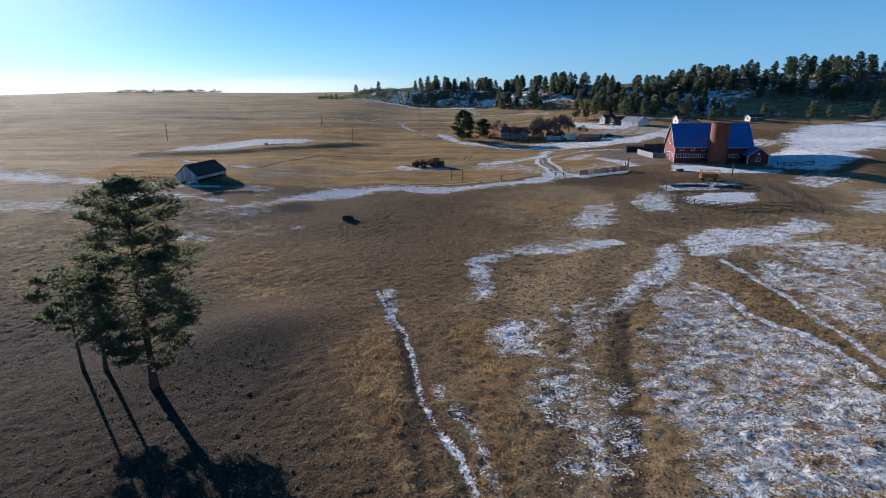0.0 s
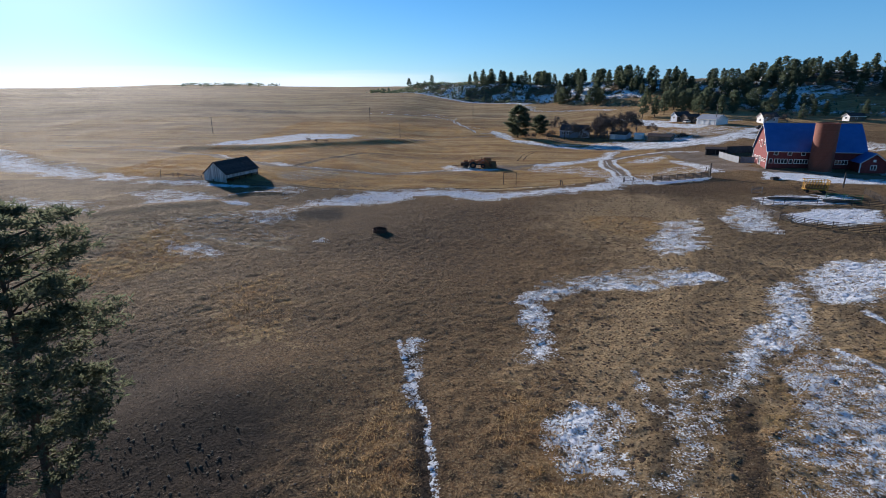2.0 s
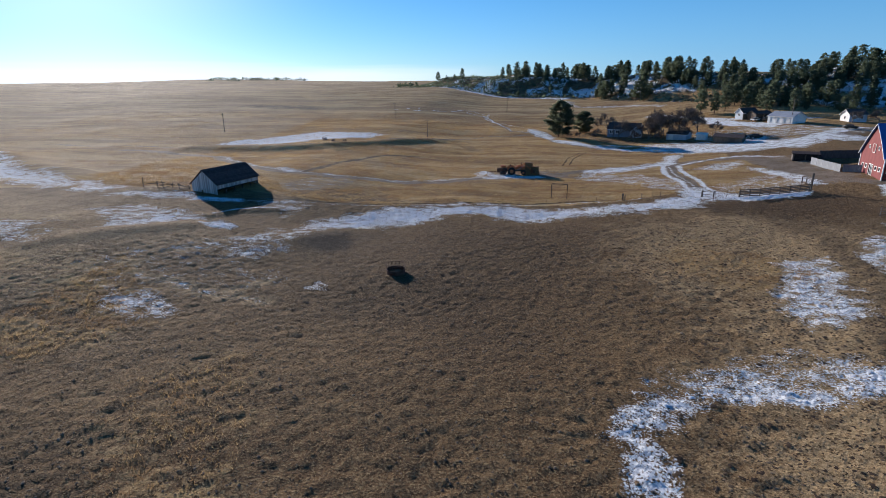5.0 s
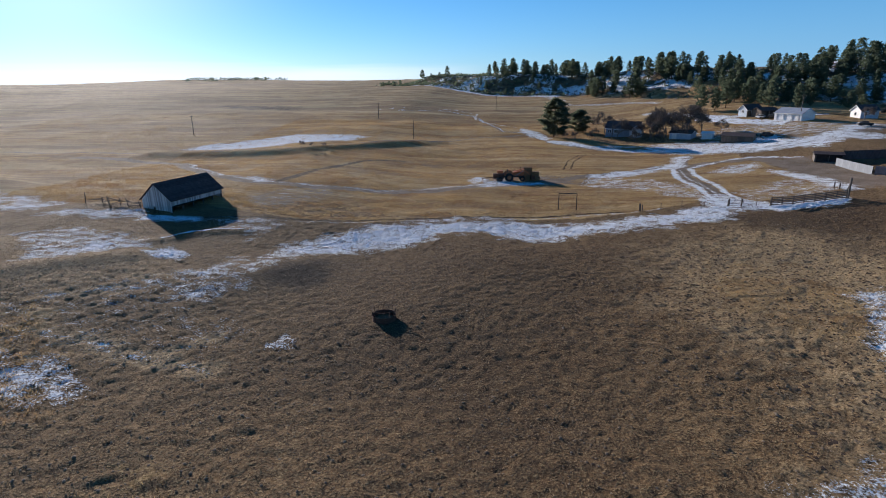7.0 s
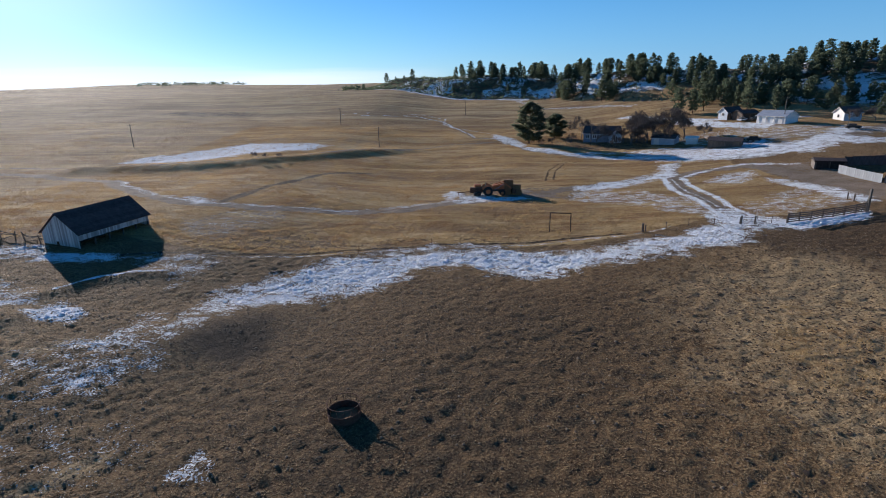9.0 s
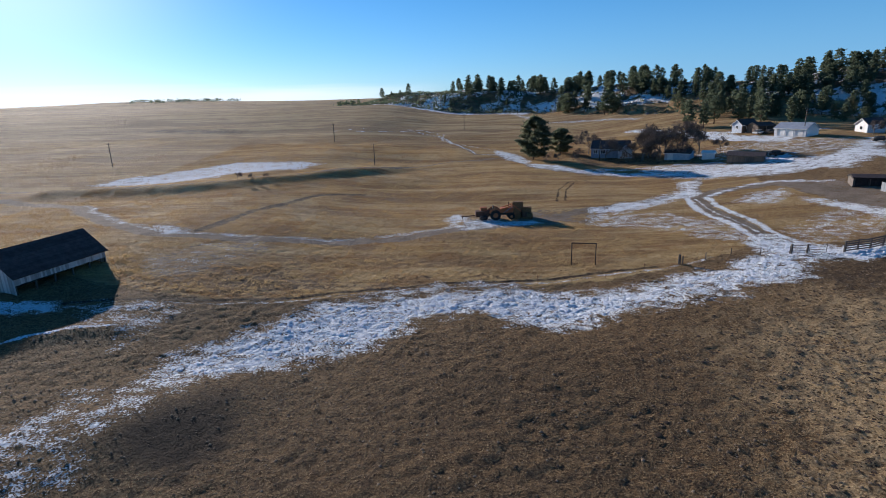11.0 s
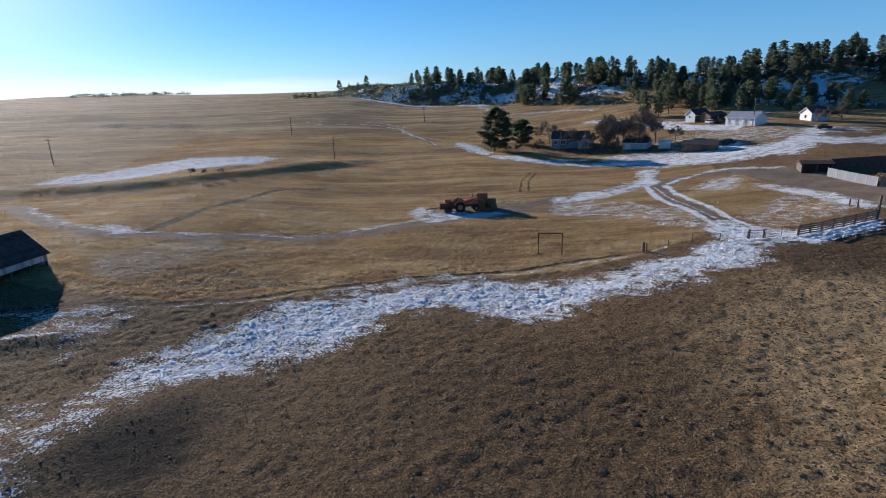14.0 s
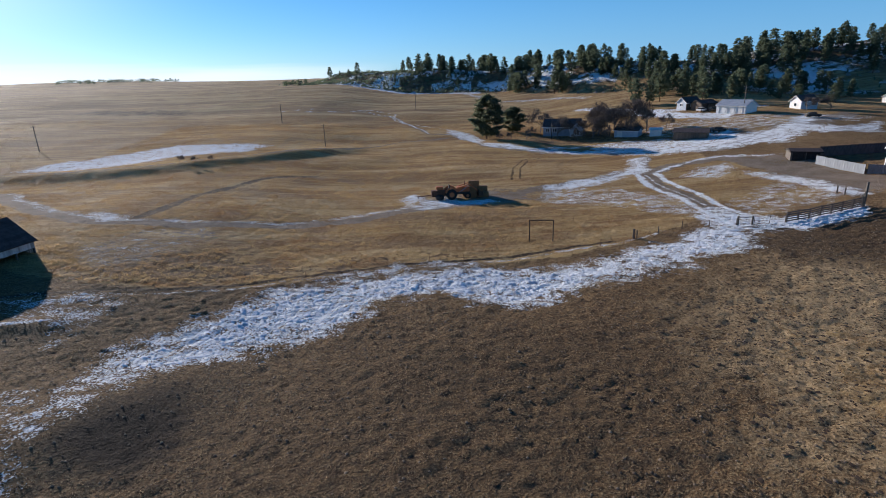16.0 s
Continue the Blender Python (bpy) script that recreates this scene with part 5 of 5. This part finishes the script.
for x in (-2.5, 2.5):
    part("end_frame", Geo().beam((x, -1.4, 3.1), (x, 1.4, 3.1), 0.12).beam((x, 0, 3.1), (x, 0, 0.8), 0.12).beam((x, -1.4, 3.1), (x, 0.7, 0.9), 0.08), YELLOW, yl)
part("drawbar", Geo().beam((2.5, 0, 0.7), (4.3, 0, 0.45), 0.12), RUST, yl)
part("hay", Geo().box((0, 0, 1.45), (4.4, 1.7, 1.2)), HAY, yl, bevel=0.15)
bs = thing("bale_sledge", stand(76.5, 170.5, 20), "small dark implement on the yard snow", "implement")
part("body", Geo().box((0, 0, 0.45), (2.2, 1.1, 0.7)), DARKMETAL, bs, bevel=0.08)
part("hitch", Geo().beam((1.0, 0, 0.4), (2.0, 0, 0.25), 0.1), DARKMETAL, bs)

# ---- round feeder in the pasture ----
fd = thing("bale_feeder", stand(-20.8, 113.6), "round rusty steel bale feeder on trampled soil", "feeder")
N = 32
ringv = [(1.3 * math.cos(2 * math.pi * i / N), 1.3 * math.sin(2 * math.pi * i / N)) for i in range(N)]
inner = [(a * 0.975, b * 0.975) for a, b in ringv]
band = Geo().add([(a, b, z) for ring in (ringv, inner) for z in (-0.05, 0.62) for a, b in ring],
                 [q for i in range(N) for j in [(i + 1) % N] for q in ((i, j, N + j, N + i), (2 * N + j, 2 * N + i, 3 * N + i, 3 * N + j), (N + i, N + j, 3 * N + j, 3 * N + i), (j, i, 2 * N + i, 2 * N + j))])
part("skirt", band, RUST, fd)
for z in (0.62, 1.3):
    part("hoop", Geo().tube([(1.3 * math.cos(a), 1.3 * math.sin(a), z) for a in np.linspace(0, 2 * math.pi, 33)], 0.03, 6, False), RUST, fd)
for i in range(14):
    a = 2 * math.pi * i / 14
    part("bar", Geo().tube([(1.3 * math.cos(a), 1.3 * math.sin(a), 0.6), (1.3 * math.cos(a + 0.05), 1.3 * math.sin(a + 0.05), 1.3)], 0.022, 5), RUST, fd)
part("old_hay", Geo().tube([(0, 0, -0.1), (0, 0, 0.12), (0, 0, 0.2)], [1.2, 1.15, 0.6], 20), HAY, fd)

# ---- tractor, trailer and hay ----
bale = Geo().box((0, 0, 0), (2.3, 1.2, 1.18)).mesh("hay_bale", HAY, False, 0.09)
for x, y, z, rz in ((-2.6, 205.0, 0, 3), (-2.5, 206.3, 0, -2), (-0.1, 204.9, 0, 1), (-0.2, 206.2, 0, 4), (-2.6, 205.1, 1, -2), (-2.4, 206.3, 1, 2), (-0.3, 205.6, 1, 2), (-2.1, 205.6, 2, 4)):
    ob = new("hay_bale", bale)
    ob.matrix_basis = pose(x, y, level(0, 205) + 0.62 + z * 1.19, 0, 0, rz - 8)
    tagged(ob, "big square bale of dull brown hay in a stack", "bale", "stack of hay bales")


def wheel(parent, x, y, r, wide, hub):
    w1 = part("wheel", Geo().tube([(x, y - wide / 2, r), (x, y - wide * 0.4, r), (x, y + wide * 0.4, r), (x, y + wide / 2, r)], [r * 0.9, r, r, r * 0.9], 20), RUBBER, parent)
    part("rim", Geo().tube([(x, y - wide * 0.52, r), (x, y + wide * 0.52, r)], r * 0.5, 14), hub, w1)
    for k in range(14):
        a = 2 * math.pi * k / 14
        part("lug", Geo().box((0, 0, 0), (0.06, wide, 0.09), m=Matrix.Translation((x + (r + 0.01) * math.sin(a), y, r + (r + 0.01) * math.cos(a))) @ Matrix.Rotation(a, 4, "Y") @ Matrix.Rotation(0.4, 4, "Z")), RUBBER, w1)


tr = thing("tractor", stand(-5.9, 204.2, 6) @ Matrix.Scale(1.45, 4), "faded orange tractor with a front loader beside a hay stack", "tractor")
part("hood", Geo().box((0.9, 0, 1.35), (1.9, 0.8, 0.75)), ORANGE, tr, bevel=0.08)
part("chassis", Geo().box((0.2, 0, 0.85), (3.4, 0.6, 0.4)), DARKMETAL, tr)
part("seat", Geo().box((-0.9, 0, 1.55), (0.5, 0.55, 0.12)).box((-1.15, 0, 1.85), (0.1, 0.55, 0.5)), RUBBER, tr)
part("steering_wheel", Geo().tube([(-0.25 + 0.2 * math.cos(a), 0.2 * math.sin(a), 1.95) for a in np.linspace(0, 6.28, 13)], 0.02, 4, False), RUBBER, tr)
part("exhaust", Geo().tube([(1.2, 0.2, 1.7), (1.2, 0.2, 2.5)], 0.05, 8), RUST, tr)
for s in (-1, 1):
    wheel(tr, -0.9, s * 0.85, 0.75, 0.45, ORANGE)
    wheel(tr, 1.5, s * 0.7, 0.45, 0.28, ORANGE)
    part("fender", Geo().tube([(-0.9 + 0.9 * math.cos(a), s * 0.85, 0.8 + 0.9 * math.sin(a)) for a in np.linspace(0.4, 2.8, 8)], 0.16, 4), ORANGE, tr)
    part("loader_arm", Geo().beam((0.0, s * 0.6, 1.6), (1.8, s * 0.6, 2.1), 0.14).beam((1.8, s * 0.6, 2.1), (3.0, s * 0.6, 1.1), 0.14), ORANGE, tr)
    part("ram", Geo().tube([(0.3, s * 0.6, 1.0), (1.7, s * 0.6, 1.9)], 0.05, 6), STEEL, tr)
part("bucket", Geo().box((3.2, 0, 0.75), (0.1, 1.9, 0.8)).box((3.5, 0, 0.4), (0.7, 1.9, 0.1)).box((3.45, -0.93, 0.7), (0.6, 0.05, 0.6)).box((3.45, 0.93, 0.7), (0.6, 0.05, 0.6)), RUST, tr)

ba = thing("old_baler", stand(-9.9, 203.7, 4) @ Matrix.Scale(1.25, 4), "dark rusty old baler with a drawbar in the snow", "implement")
part("chamber", Geo().box((0, 0, 1.0), (2.4, 1.2, 1.0)), RUST, ba, bevel=0.08)
part("hopper", Geo().box((0.3, 0.5, 1.75), (1.2, 0.9, 0.6)), ORANGE, ba, bevel=0.05)
part("pickup", Geo().tube([(-0.2, -1.6, 0.45), (-0.2, -0.5, 0.45)], 0.35, 12), DARKMETAL, ba)
part("drawbar", Geo().beam((-1.2, 0.2, 0.7), (-3.6, 0.5, 0.45), 0.14), RUST, ba)
part("jack", Geo().box((-3.4, 0.5, 0.2), (0.12, 0.12, 0.7)), RUST, ba)
for s in (-1, 1):
    wheel(ba, 0.4, s * 0.85, 0.42, 0.25, RUST)

# ---- the farmhouse and its yard ----
def at_ground(x, y, rz, dz=0.0):
    return pose(x, y, level(x, y) + dz, 0, 0, rz)


gabled("farmhouse", at_ground(39.5, 290.5, -20, 0.2), 13, 8, 2.8, 5.3, FADEDBLUE, DARKROOF, "small pale blue farmhouse with a dark roof behind bare trees", "house",
       front=[(1, 2.2, 1.0, 2.2), (3.4, 4.8, 1.0, 2.2), (9.5, 11, 1.0, 2.2)], left=[(2, 3.2, 1.0, 2.2), (5, 6.2, 1.0, 2.2)])
gabled("porch", at_ground(43.2, 285.0, -20, 0.2) @ pose(0, 0, 0, 0, 0, 90), 3.6, 4.4, 2.4, 4.0, PALEBLUE, FADEDBLUE, "gabled porch of a pale blue farmhouse", "porch", left=[(1.6, 2.8, 0.0, 2.0)])
gabled("cottage", at_ground(93, 304, 22, 0.2), 7.6, 4.8, 2.3, 4.2, BROWNSIDE, DARKROOF, "brown cottage with a white gable and dark roof below the woods", "house",
       left_mat=PALEBLUE, front=[(2, 3.4, 0.9, 2.0), (5.4, 6.6, -0.2, 2.0)], left=[(1.6, 2.8, 0.9, 1.9)])
gabled("garage", at_ground(101.6, 285.5, 32, 0.1) @ pose(0, 0, 0, 0, 0, -90), 10.5, 8.0, 2.5, 4.3, WHITE, FADEDBLUE, "long pale garage with white doors and a grey roof", "garage",
       front=[(1.0, 3.4, -0.1, 2.1), (4.0, 6.4, -0.1, 2.1), (7.0, 9.4, -0.1, 2.1)], front_glass=False)
# the carport's openings hold dark panels, its inside shade as colour
gabled("carport", at_ground(96.5, 299, 20, 0.1), 8, 5, 2.3, 3.4, BROWNSIDE, DARKROOF, "low dark carport between a cottage and a garage", "shed", front=[(0.6, 3.6, -0.1, 2.0), (4.3, 7.3, -0.1, 2.0)], front_glass=False, trim=SHADE)
gabled("pump_house", at_ground(126.0, 285, 10, 0.1), 7, 5, 2.7, 4.6, PALEBLUE, DARKROOF, "small white outbuilding with a dark roof on the slope", "shed", left_mat=WHITE, front=[(1.5, 2.4, 1, 2), (4.6, 5.5, 1, 2)], left=[(1.8, 2.7, 0.9, 1.9)])
gabled("hill_cottage", at_ground(170, 296, 14, 0.1), 8, 4.2, 2.1, 3.4, BROWNSIDE, DARKROOF, "small dark cottage with a white gable on the hillside", "house", left_mat=WHITE, left=[(1.4, 2.3, 0.9, 1.7)], front=[(3, 4, 0.9, 1.7)])
gabled("yard_shed", at_ground(70, 254.5, -34), 9.5, 4.5, 1.9, 2.8, BROWNSIDE, DARKROOF, "low dark brown shed with a lean roof in snow", "shed", left_mat=PALEBLUE, front=[(5, 7, -0.2, 1.6)], front_glass=False, trim=GREYWOOD)
gabled("yard_shed", at_ground(57.3, 272.5, -40), 8, 4.5, 2.0, 3.0, PALEBLUE, DARKROOF, "low pale blue shed among bare shrubs", "shed", front=[(1, 2.6, -0.2, 1.6)], front_glass=False)
gabled("yard_shed", at_ground(64.2, 266.5, -30), 3.4, 3.0, 2.0, 2.5, WHITE, WHITE, "tiny whitewashed hut by the lane", "shed", left=[(0.6, 1.4, -0.2, 1.6)])


def car(x, y, rz, mat, label):
    t = thing("parked_car", stand(x, y, rz), label, "car", "parked cars")
    part("body", Geo().prism([(-0.9, 0.35), (0.9, 0.35), (0.92, 0.95), (-0.92, 0.95)], -2.2, 2.2), mat, t, bevel=0.08)
    part("cabin", Geo().box((-0.3, 0, 1.22), (2.4, 1.6, 0.6)), GLASS, t, bevel=0.15)
    part("roof", Geo().box((-0.3, 0, 1.55), (2.0, 1.5, 0.07)), mat, t, bevel=0.03)
    for a in (-1.4, 1.4):
        for b in (-0.85, 0.85):
            part("wheel", Geo().tube([(a, b - 0.1, 0.34), (a, b + 0.1, 0.34)], 0.34, 14), RUBBER, t)


car(93.5, 294.5, 30, WHITE, "white parked van beside a cottage")
car(97.0, 293.0, 20, DARKMETAL, "dark parked car in front of a carport")
car(113.5, 262.5, -10, DARKMETAL, "small dark vehicle parked on the slope")
car(79.5, 256.0, 25, DARKMETAL, "dark old vehicle standing in snow")

# power poles
for x, y, h in ((-140.3, 276.7, 8.5), (-45.8, 278.1, 7.6), (-73.4, 333.8, 8.0), (-14.8, 379.6, 8.0), (101.5, 281, 9.5), (33.4, 282, 8.0)):
    t = thing("power_pole", stand(x, y, rb.uniform(-10, 10)), "plain wooden power pole with a short crossarm", "pole", "power poles")
    part("pole", Geo().tube([(0, 0, -0.6), (0.05, 0, h)], [0.17, 0.11], 8), GREYWOOD, t)
    part("crossarm", Geo().box((0.05, -0.12, h - 0.45), (1.7, 0.1, 0.12)), GREYWOOD, t)
    for s in (-0.75, 0.75):
        part("insulator", Geo().tube([(0.05 + s, -0.12, h - 0.4), (0.05 + s, -0.12, h - 0.2)], 0.05, 6), STEEL, t)

# conifers and bare trees of the yard
tree("conifer", pine(71, 16, 0.8, 6.6, 50, 2000, 1.0, 7, 0, 0.35, NEEDLE, 5, 0.2), stand(11.4, 291), "dense dark conifer beside the farm lane", "yard conifers")
tree("conifer", pine(72, 9.8, 0.4, 5.0, 36, 1200, 0.9, 7, 0, 0.3, NEEDLE, 5, 0.2), stand(22.9, 301), "round dark conifer behind a larger one", "yard conifers")


def bare_tree(seed, h, reach, n, dense):
    r = np.random.RandomState(seed)
    geo, tips = Geo(), []

    def grow(p, d, ln, rad, depth):
        q = p + d * ln
        geo.tube([p, p.lerp(q, 0.5) + Vector(r.normal(size=3) * ln * 0.05), q], [rad, rad * 0.8, rad * 0.6], 4 if depth else 6, False)
        if depth >= 3:
            tips.append(q)
            return
        for _ in range(n):
            e = (d + Vector(r.normal(size=3)) * reach).normalized()
            e.z = abs(e.z) * 0.8 + 0.1
            grow(p.lerp(q, r.uniform(0.6, 1.0)), e.normalized(), ln * r.uniform(0.55, 0.8), rad * 0.55, depth + 1)
    grow(Vector((0, 0, -0.2)), Vector((0, 0, 1)), h * 0.36, h * 0.022, 0)
    k = h * 0.93 / max(t.z for t in tips)
    geo.v = [(a * k, b * k, c * k) for a, b, c in geo.v]
    c = np.array([tuple(t * k) for t in tips])
    c = np.repeat(c, dense, 0) + r.normal(size=(len(c) * dense, 3)) * h * 0.045
    v, f = sprays(r, c, h * 0.10, 5, 1.0, 0.045)
    return geo.mesh("trunk", GREYBARK, True), tri_mesh("crown", v, f, TWIG)


bares = [bare_tree(i, 9, 0.6, 4, 9) for i in range(3)]
for i, (x, y, h) in enumerate(((49.5, 280, 10), (52.5, 286, 10.5), (58.5, 278, 11.5), (61.5, 281, 11), (65, 276, 9.5), (33, 297, 9), (45, 281, 6), (47.5, 278, 5.5), (28, 292, 3.5), (121.5, 277, 5), (132.5, 280, 5), (72, 276, 5), (55.5, 280, 9), (36, 283, 8), (41, 276, 4.5), (46.5, 277, 7.5), (52, 276, 9.5), (56.5, 271.5, 6.5), (50, 272, 4), (60, 272.5, 4.5))):
    tree("bare_tree", bares[i % 3], stand(x, y, i * 70, 0.1), "leafless grey tree with dense fine twigs by the farmhouse" if h > 6 else "low leafless grey shrub in the farm yard", "bare yard trees", h / 9)
for i, (x, y, h) in enumerate(((-78, 238, 2.2), (-74, 239, 1.9), (-71, 241.5, 1.6), (20, 287, 3), (25, 285, 2.6), (16, 290, 2.6))):
    tree("shrub", bares[i % 3], stand(x, y, i * 50, 0.2), "low leafless brown shrub on rough grass", "bare shrubs", h / 9, "shrub")

# fallen branch
fb = thing("fallen_branch", stand(0.2, 39.1, -14), "dead grey branch lying on frosty grass", "branch")
part("limb", Geo().tube([(0, 0, 0.12), (0.9, 0.12, 0.3), (1.8, -0.05, 0.25), (2.6, -0.3, 0.1)], [0.09, 0.07, 0.05, 0.02], 6), GREYBARK, fb)
part("twig", Geo().tube([(1.6, 0, 0.26), (2.3, 0.4, 0.4)], [0.03, 0.01], 4), GREYBARK, fb)
part("twig", Geo().tube([(0.8, 0.1, 0.28), (1.3, -0.4, 0.35)], [0.03, 0.01], 4), GREYBARK, fb)


# ---- what nobody could count ----
rs = np.random.RandomState(21)


def lumps(name, x, y, size, flat, mat, label, category, up=0.3):
    """Small irregular eight-faced lumps at the given places."""
    n = len(x)
    c = np.column_stack([x, y, height(x, y)])
    s = (0.4 + 1.5 * rs.uniform(0, 1, (n, 1)) ** 3) * size
    base = np.array([(1, 0, -0.7), (0, 1, -0.7), (-1, 0, -0.7), (0, -1, -0.7), (0, 0, 1)], float)
    v = base[None] * rs.uniform(0.6, 1.35, (n, 5, 1)) * (1, 1, flat)
    a = rs.uniform(0, 6.28, n)
    ca, sa = np.cos(a)[:, None], np.sin(a)[:, None]
    v = np.stack([v[..., 0] * ca - v[..., 1] * sa, v[..., 0] * sa + v[..., 1] * ca, v[..., 2]], 2) * s[:, :, None]
    v = v + c[:, None, :] + np.array((0, 0, 1.0)) * (s * flat * up)[:, :, None]
    tri = np.array([(0, 1, 4), (1, 2, 4), (2, 3, 4), (3, 0, 4)])
    f = (np.arange(n)[:, None, None] * 5 + tri[None]).reshape(-1, 3)
    ob = new(name, tri_mesh(name, v.reshape(-1, 3), f, mat))
    return tagged(ob, label, category, kind="stuff")


def tufts(name, x, y, high, wide, per, mat, label, spreadw=0.5):
    n = len(x) * per
    px, py = np.repeat(x, per) + rs.normal(size=n) * 0.26, np.repeat(y, per) + rs.normal(size=n) * 0.26
    c = np.column_stack([px, py, height(px, py) - 0.03])
    h = np.repeat(rs.uniform(0.6, 1.25, len(x)), per) * rs.uniform(0.6, 1.1, n) * high
    a = rs.uniform(0, 6.28, n)
    s = np.column_stack([np.cos(a), np.sin(a), np.zeros(n)]) * wide
    tip = c + np.column_stack([rs.normal(size=n) * spreadw * h, rs.normal(size=n) * spreadw * h, h])
    v = np.stack([c - s, c + s, tip], 1).reshape(-1, 3)
    ob = new(name, tri_mesh(name, v, np.arange(3 * n).reshape(-1, 3), mat))
    return tagged(ob, label, "grass", kind="stuff")


def scatter(n, x0, x1, y0, y1):
    """Places that thin out with distance."""
    y = y0 + (y1 - y0) * rs.uniform(0, 1, n) ** 1.15
    return rs.uniform(x0, x1, n), y


x, y = scatter(190000, -115, 85, 150, 330)
k = (cover("gold", x, y) > 0.6) & (cover("track", x, y) < 0.35) & (cover("snow", x, y) + rs.uniform(-0.3, 0.3, len(x)) < 0.45) & (cover("dirt_and_shade", x, y) < 0.5) & (0.6 * vnoise(x / 2.4, y / 1.6, 8) + 0.4 * vnoise(x / 8, y / 5, 18) + rs.uniform(-0.2, 0.3, len(x)) > 0.5)
tufts("meadow_grass", x[k], y[k], 0.29, 0.04, 4, GOLD, "tall dry golden grass of the meadow", 0.65)
x, y = rs.uniform(-260, 140, 70000), rs.uniform(170, 360, 70000)
k = (cover("gold", x, y) > 0.6) & (cover("track", x, y) < 0.35) & (cover("snow", x, y) < 0.3) & (cover("brush", x, y) < 0.3) & (vnoise(x / 22, y / 13, 15) + rs.uniform(-0.35, 0.35, len(x)) > 0.42) & ~((x > -105) & (x < 80) & (y < 300))
tufts("prairie_grass", x[k], y[k], 0.20, 0.11, 3, GOLD, "dry bunch grass of the far prairie", 1.6)
x, y = scatter(90000, -60, 80, 20, 130)
k = (cover("gold", x, y) * rs.uniform(0.6, 1.2, len(x)) > 0.4) & (cover("dirt_and_shade", x, y) < 0.6)
tufts("strip_grass", x[k], y[k], 0.34, 0.03, 5, GOLD, "clumps of golden grass between snow patches", 0.5)
x, y = scatter(80000, -85, 80, 18, 168)
k = (cover("gold", x, y) < 0.7) & (cover("dirt_and_shade", x, y) + rs.uniform(-0.2, 0.2, len(x)) < 0.45)
tufts("pasture_stubble", x[k], y[k], 0.17, 0.035, 3, STRAW, "short grazed stubble of the pasture", 0.9)
x, y = scatter(110000, -85, 85, 18, 172)
k = (cover("gold", x, y) < 0.6) & (vnoise(x / 6, y / 6, 9) + rs.uniform(-0.3, 0.3, len(x)) > 0.45)
lumps("soil_clods", x[k], y[k], 0.10, 0.42, SOIL, "small dark clods of trampled soil", "soil")
x, y = rs.uniform(-60, 85, 56000), rs.uniform(50, 174, 56000)
k = (cover("gold", x, y) < 0.5) & (cover("snow", x, y) < 0.4) & (cover("pale", x, y) + 0.5 * (vnoise(x / 9, y / 9, 19) - 0.5) + rs.uniform(-0.25, 0.25, len(x)) > 0.42)
lumps("dung_pats", x[k], y[k], 0.19, 0.14, CLOD, "flat dark pats and hoof-turned soil", "soil", 0.1)
x, y = rs.uniform(-90, 85, 340000), rs.uniform(18, 180, 340000)
k = cover("snow", x, y) * rs.uniform(0.55, 1.1, len(x)) > 0.60
lumps("snow_lumps", x[k], y[k], 0.24, 0.24, SNOWL, "crusted lumps of trampled snow", "snow")
x = rs.uniform(-115, 420, 900)
y = foot(x) + rs.uniform(-2, 100, 900)
lumps("hill_boulders", x, y, 1.15, 0.6, STONE, "sandstone boulders on the snowy hillside", "rocks")
x, y = np.concatenate([rs.uniform(-120, 430, 2600), rs.uniform(-112, 30, 1100)]), np.concatenate([rs.uniform(0, 120, 2600), rs.uniform(2, 60, 1100)])
y = foot(x) + y
v, f = sprays(rs, np.column_stack([x, y, height(x, y) + 0.4]), 1.7, 7, 0.8, 0.16)
tagged(new("hill_brush", tri_mesh("hill_brush", v, f, NEEDLE_FAR)), "dark low brush among rocks on the hill", "brush", kind="stuff")
# far tree lines on the horizon
az = np.radians(np.concatenate([rs.uniform(-30.5, -21.5, 60) + 0.5 * rs.normal(size=60), rs.uniform(-49, -47, 14), rs.uniform(-12.6, -11, 8)]))
d = np.concatenate([rs.uniform(1050, 1180, 60), rs.uniform(1150, 1200, 14), rs.uniform(560, 580, 8)])
x, y = d * np.sin(az), d * np.cos(az)
c = np.repeat(np.column_stack([x, y, height(x, y) + 2.2]), 5, 0) + rs.normal(size=(len(x) * 5, 3)) * (4, 3, 0.9)
v, f = sprays(rs, c, 2.6, 6, 0.8, 0.2)
tagged(new("far_trees", tri_mesh("far_trees", v, f, NEEDLE_FAR)), "distant dark shelter belt of trees on the horizon", "trees", kind="stuff")
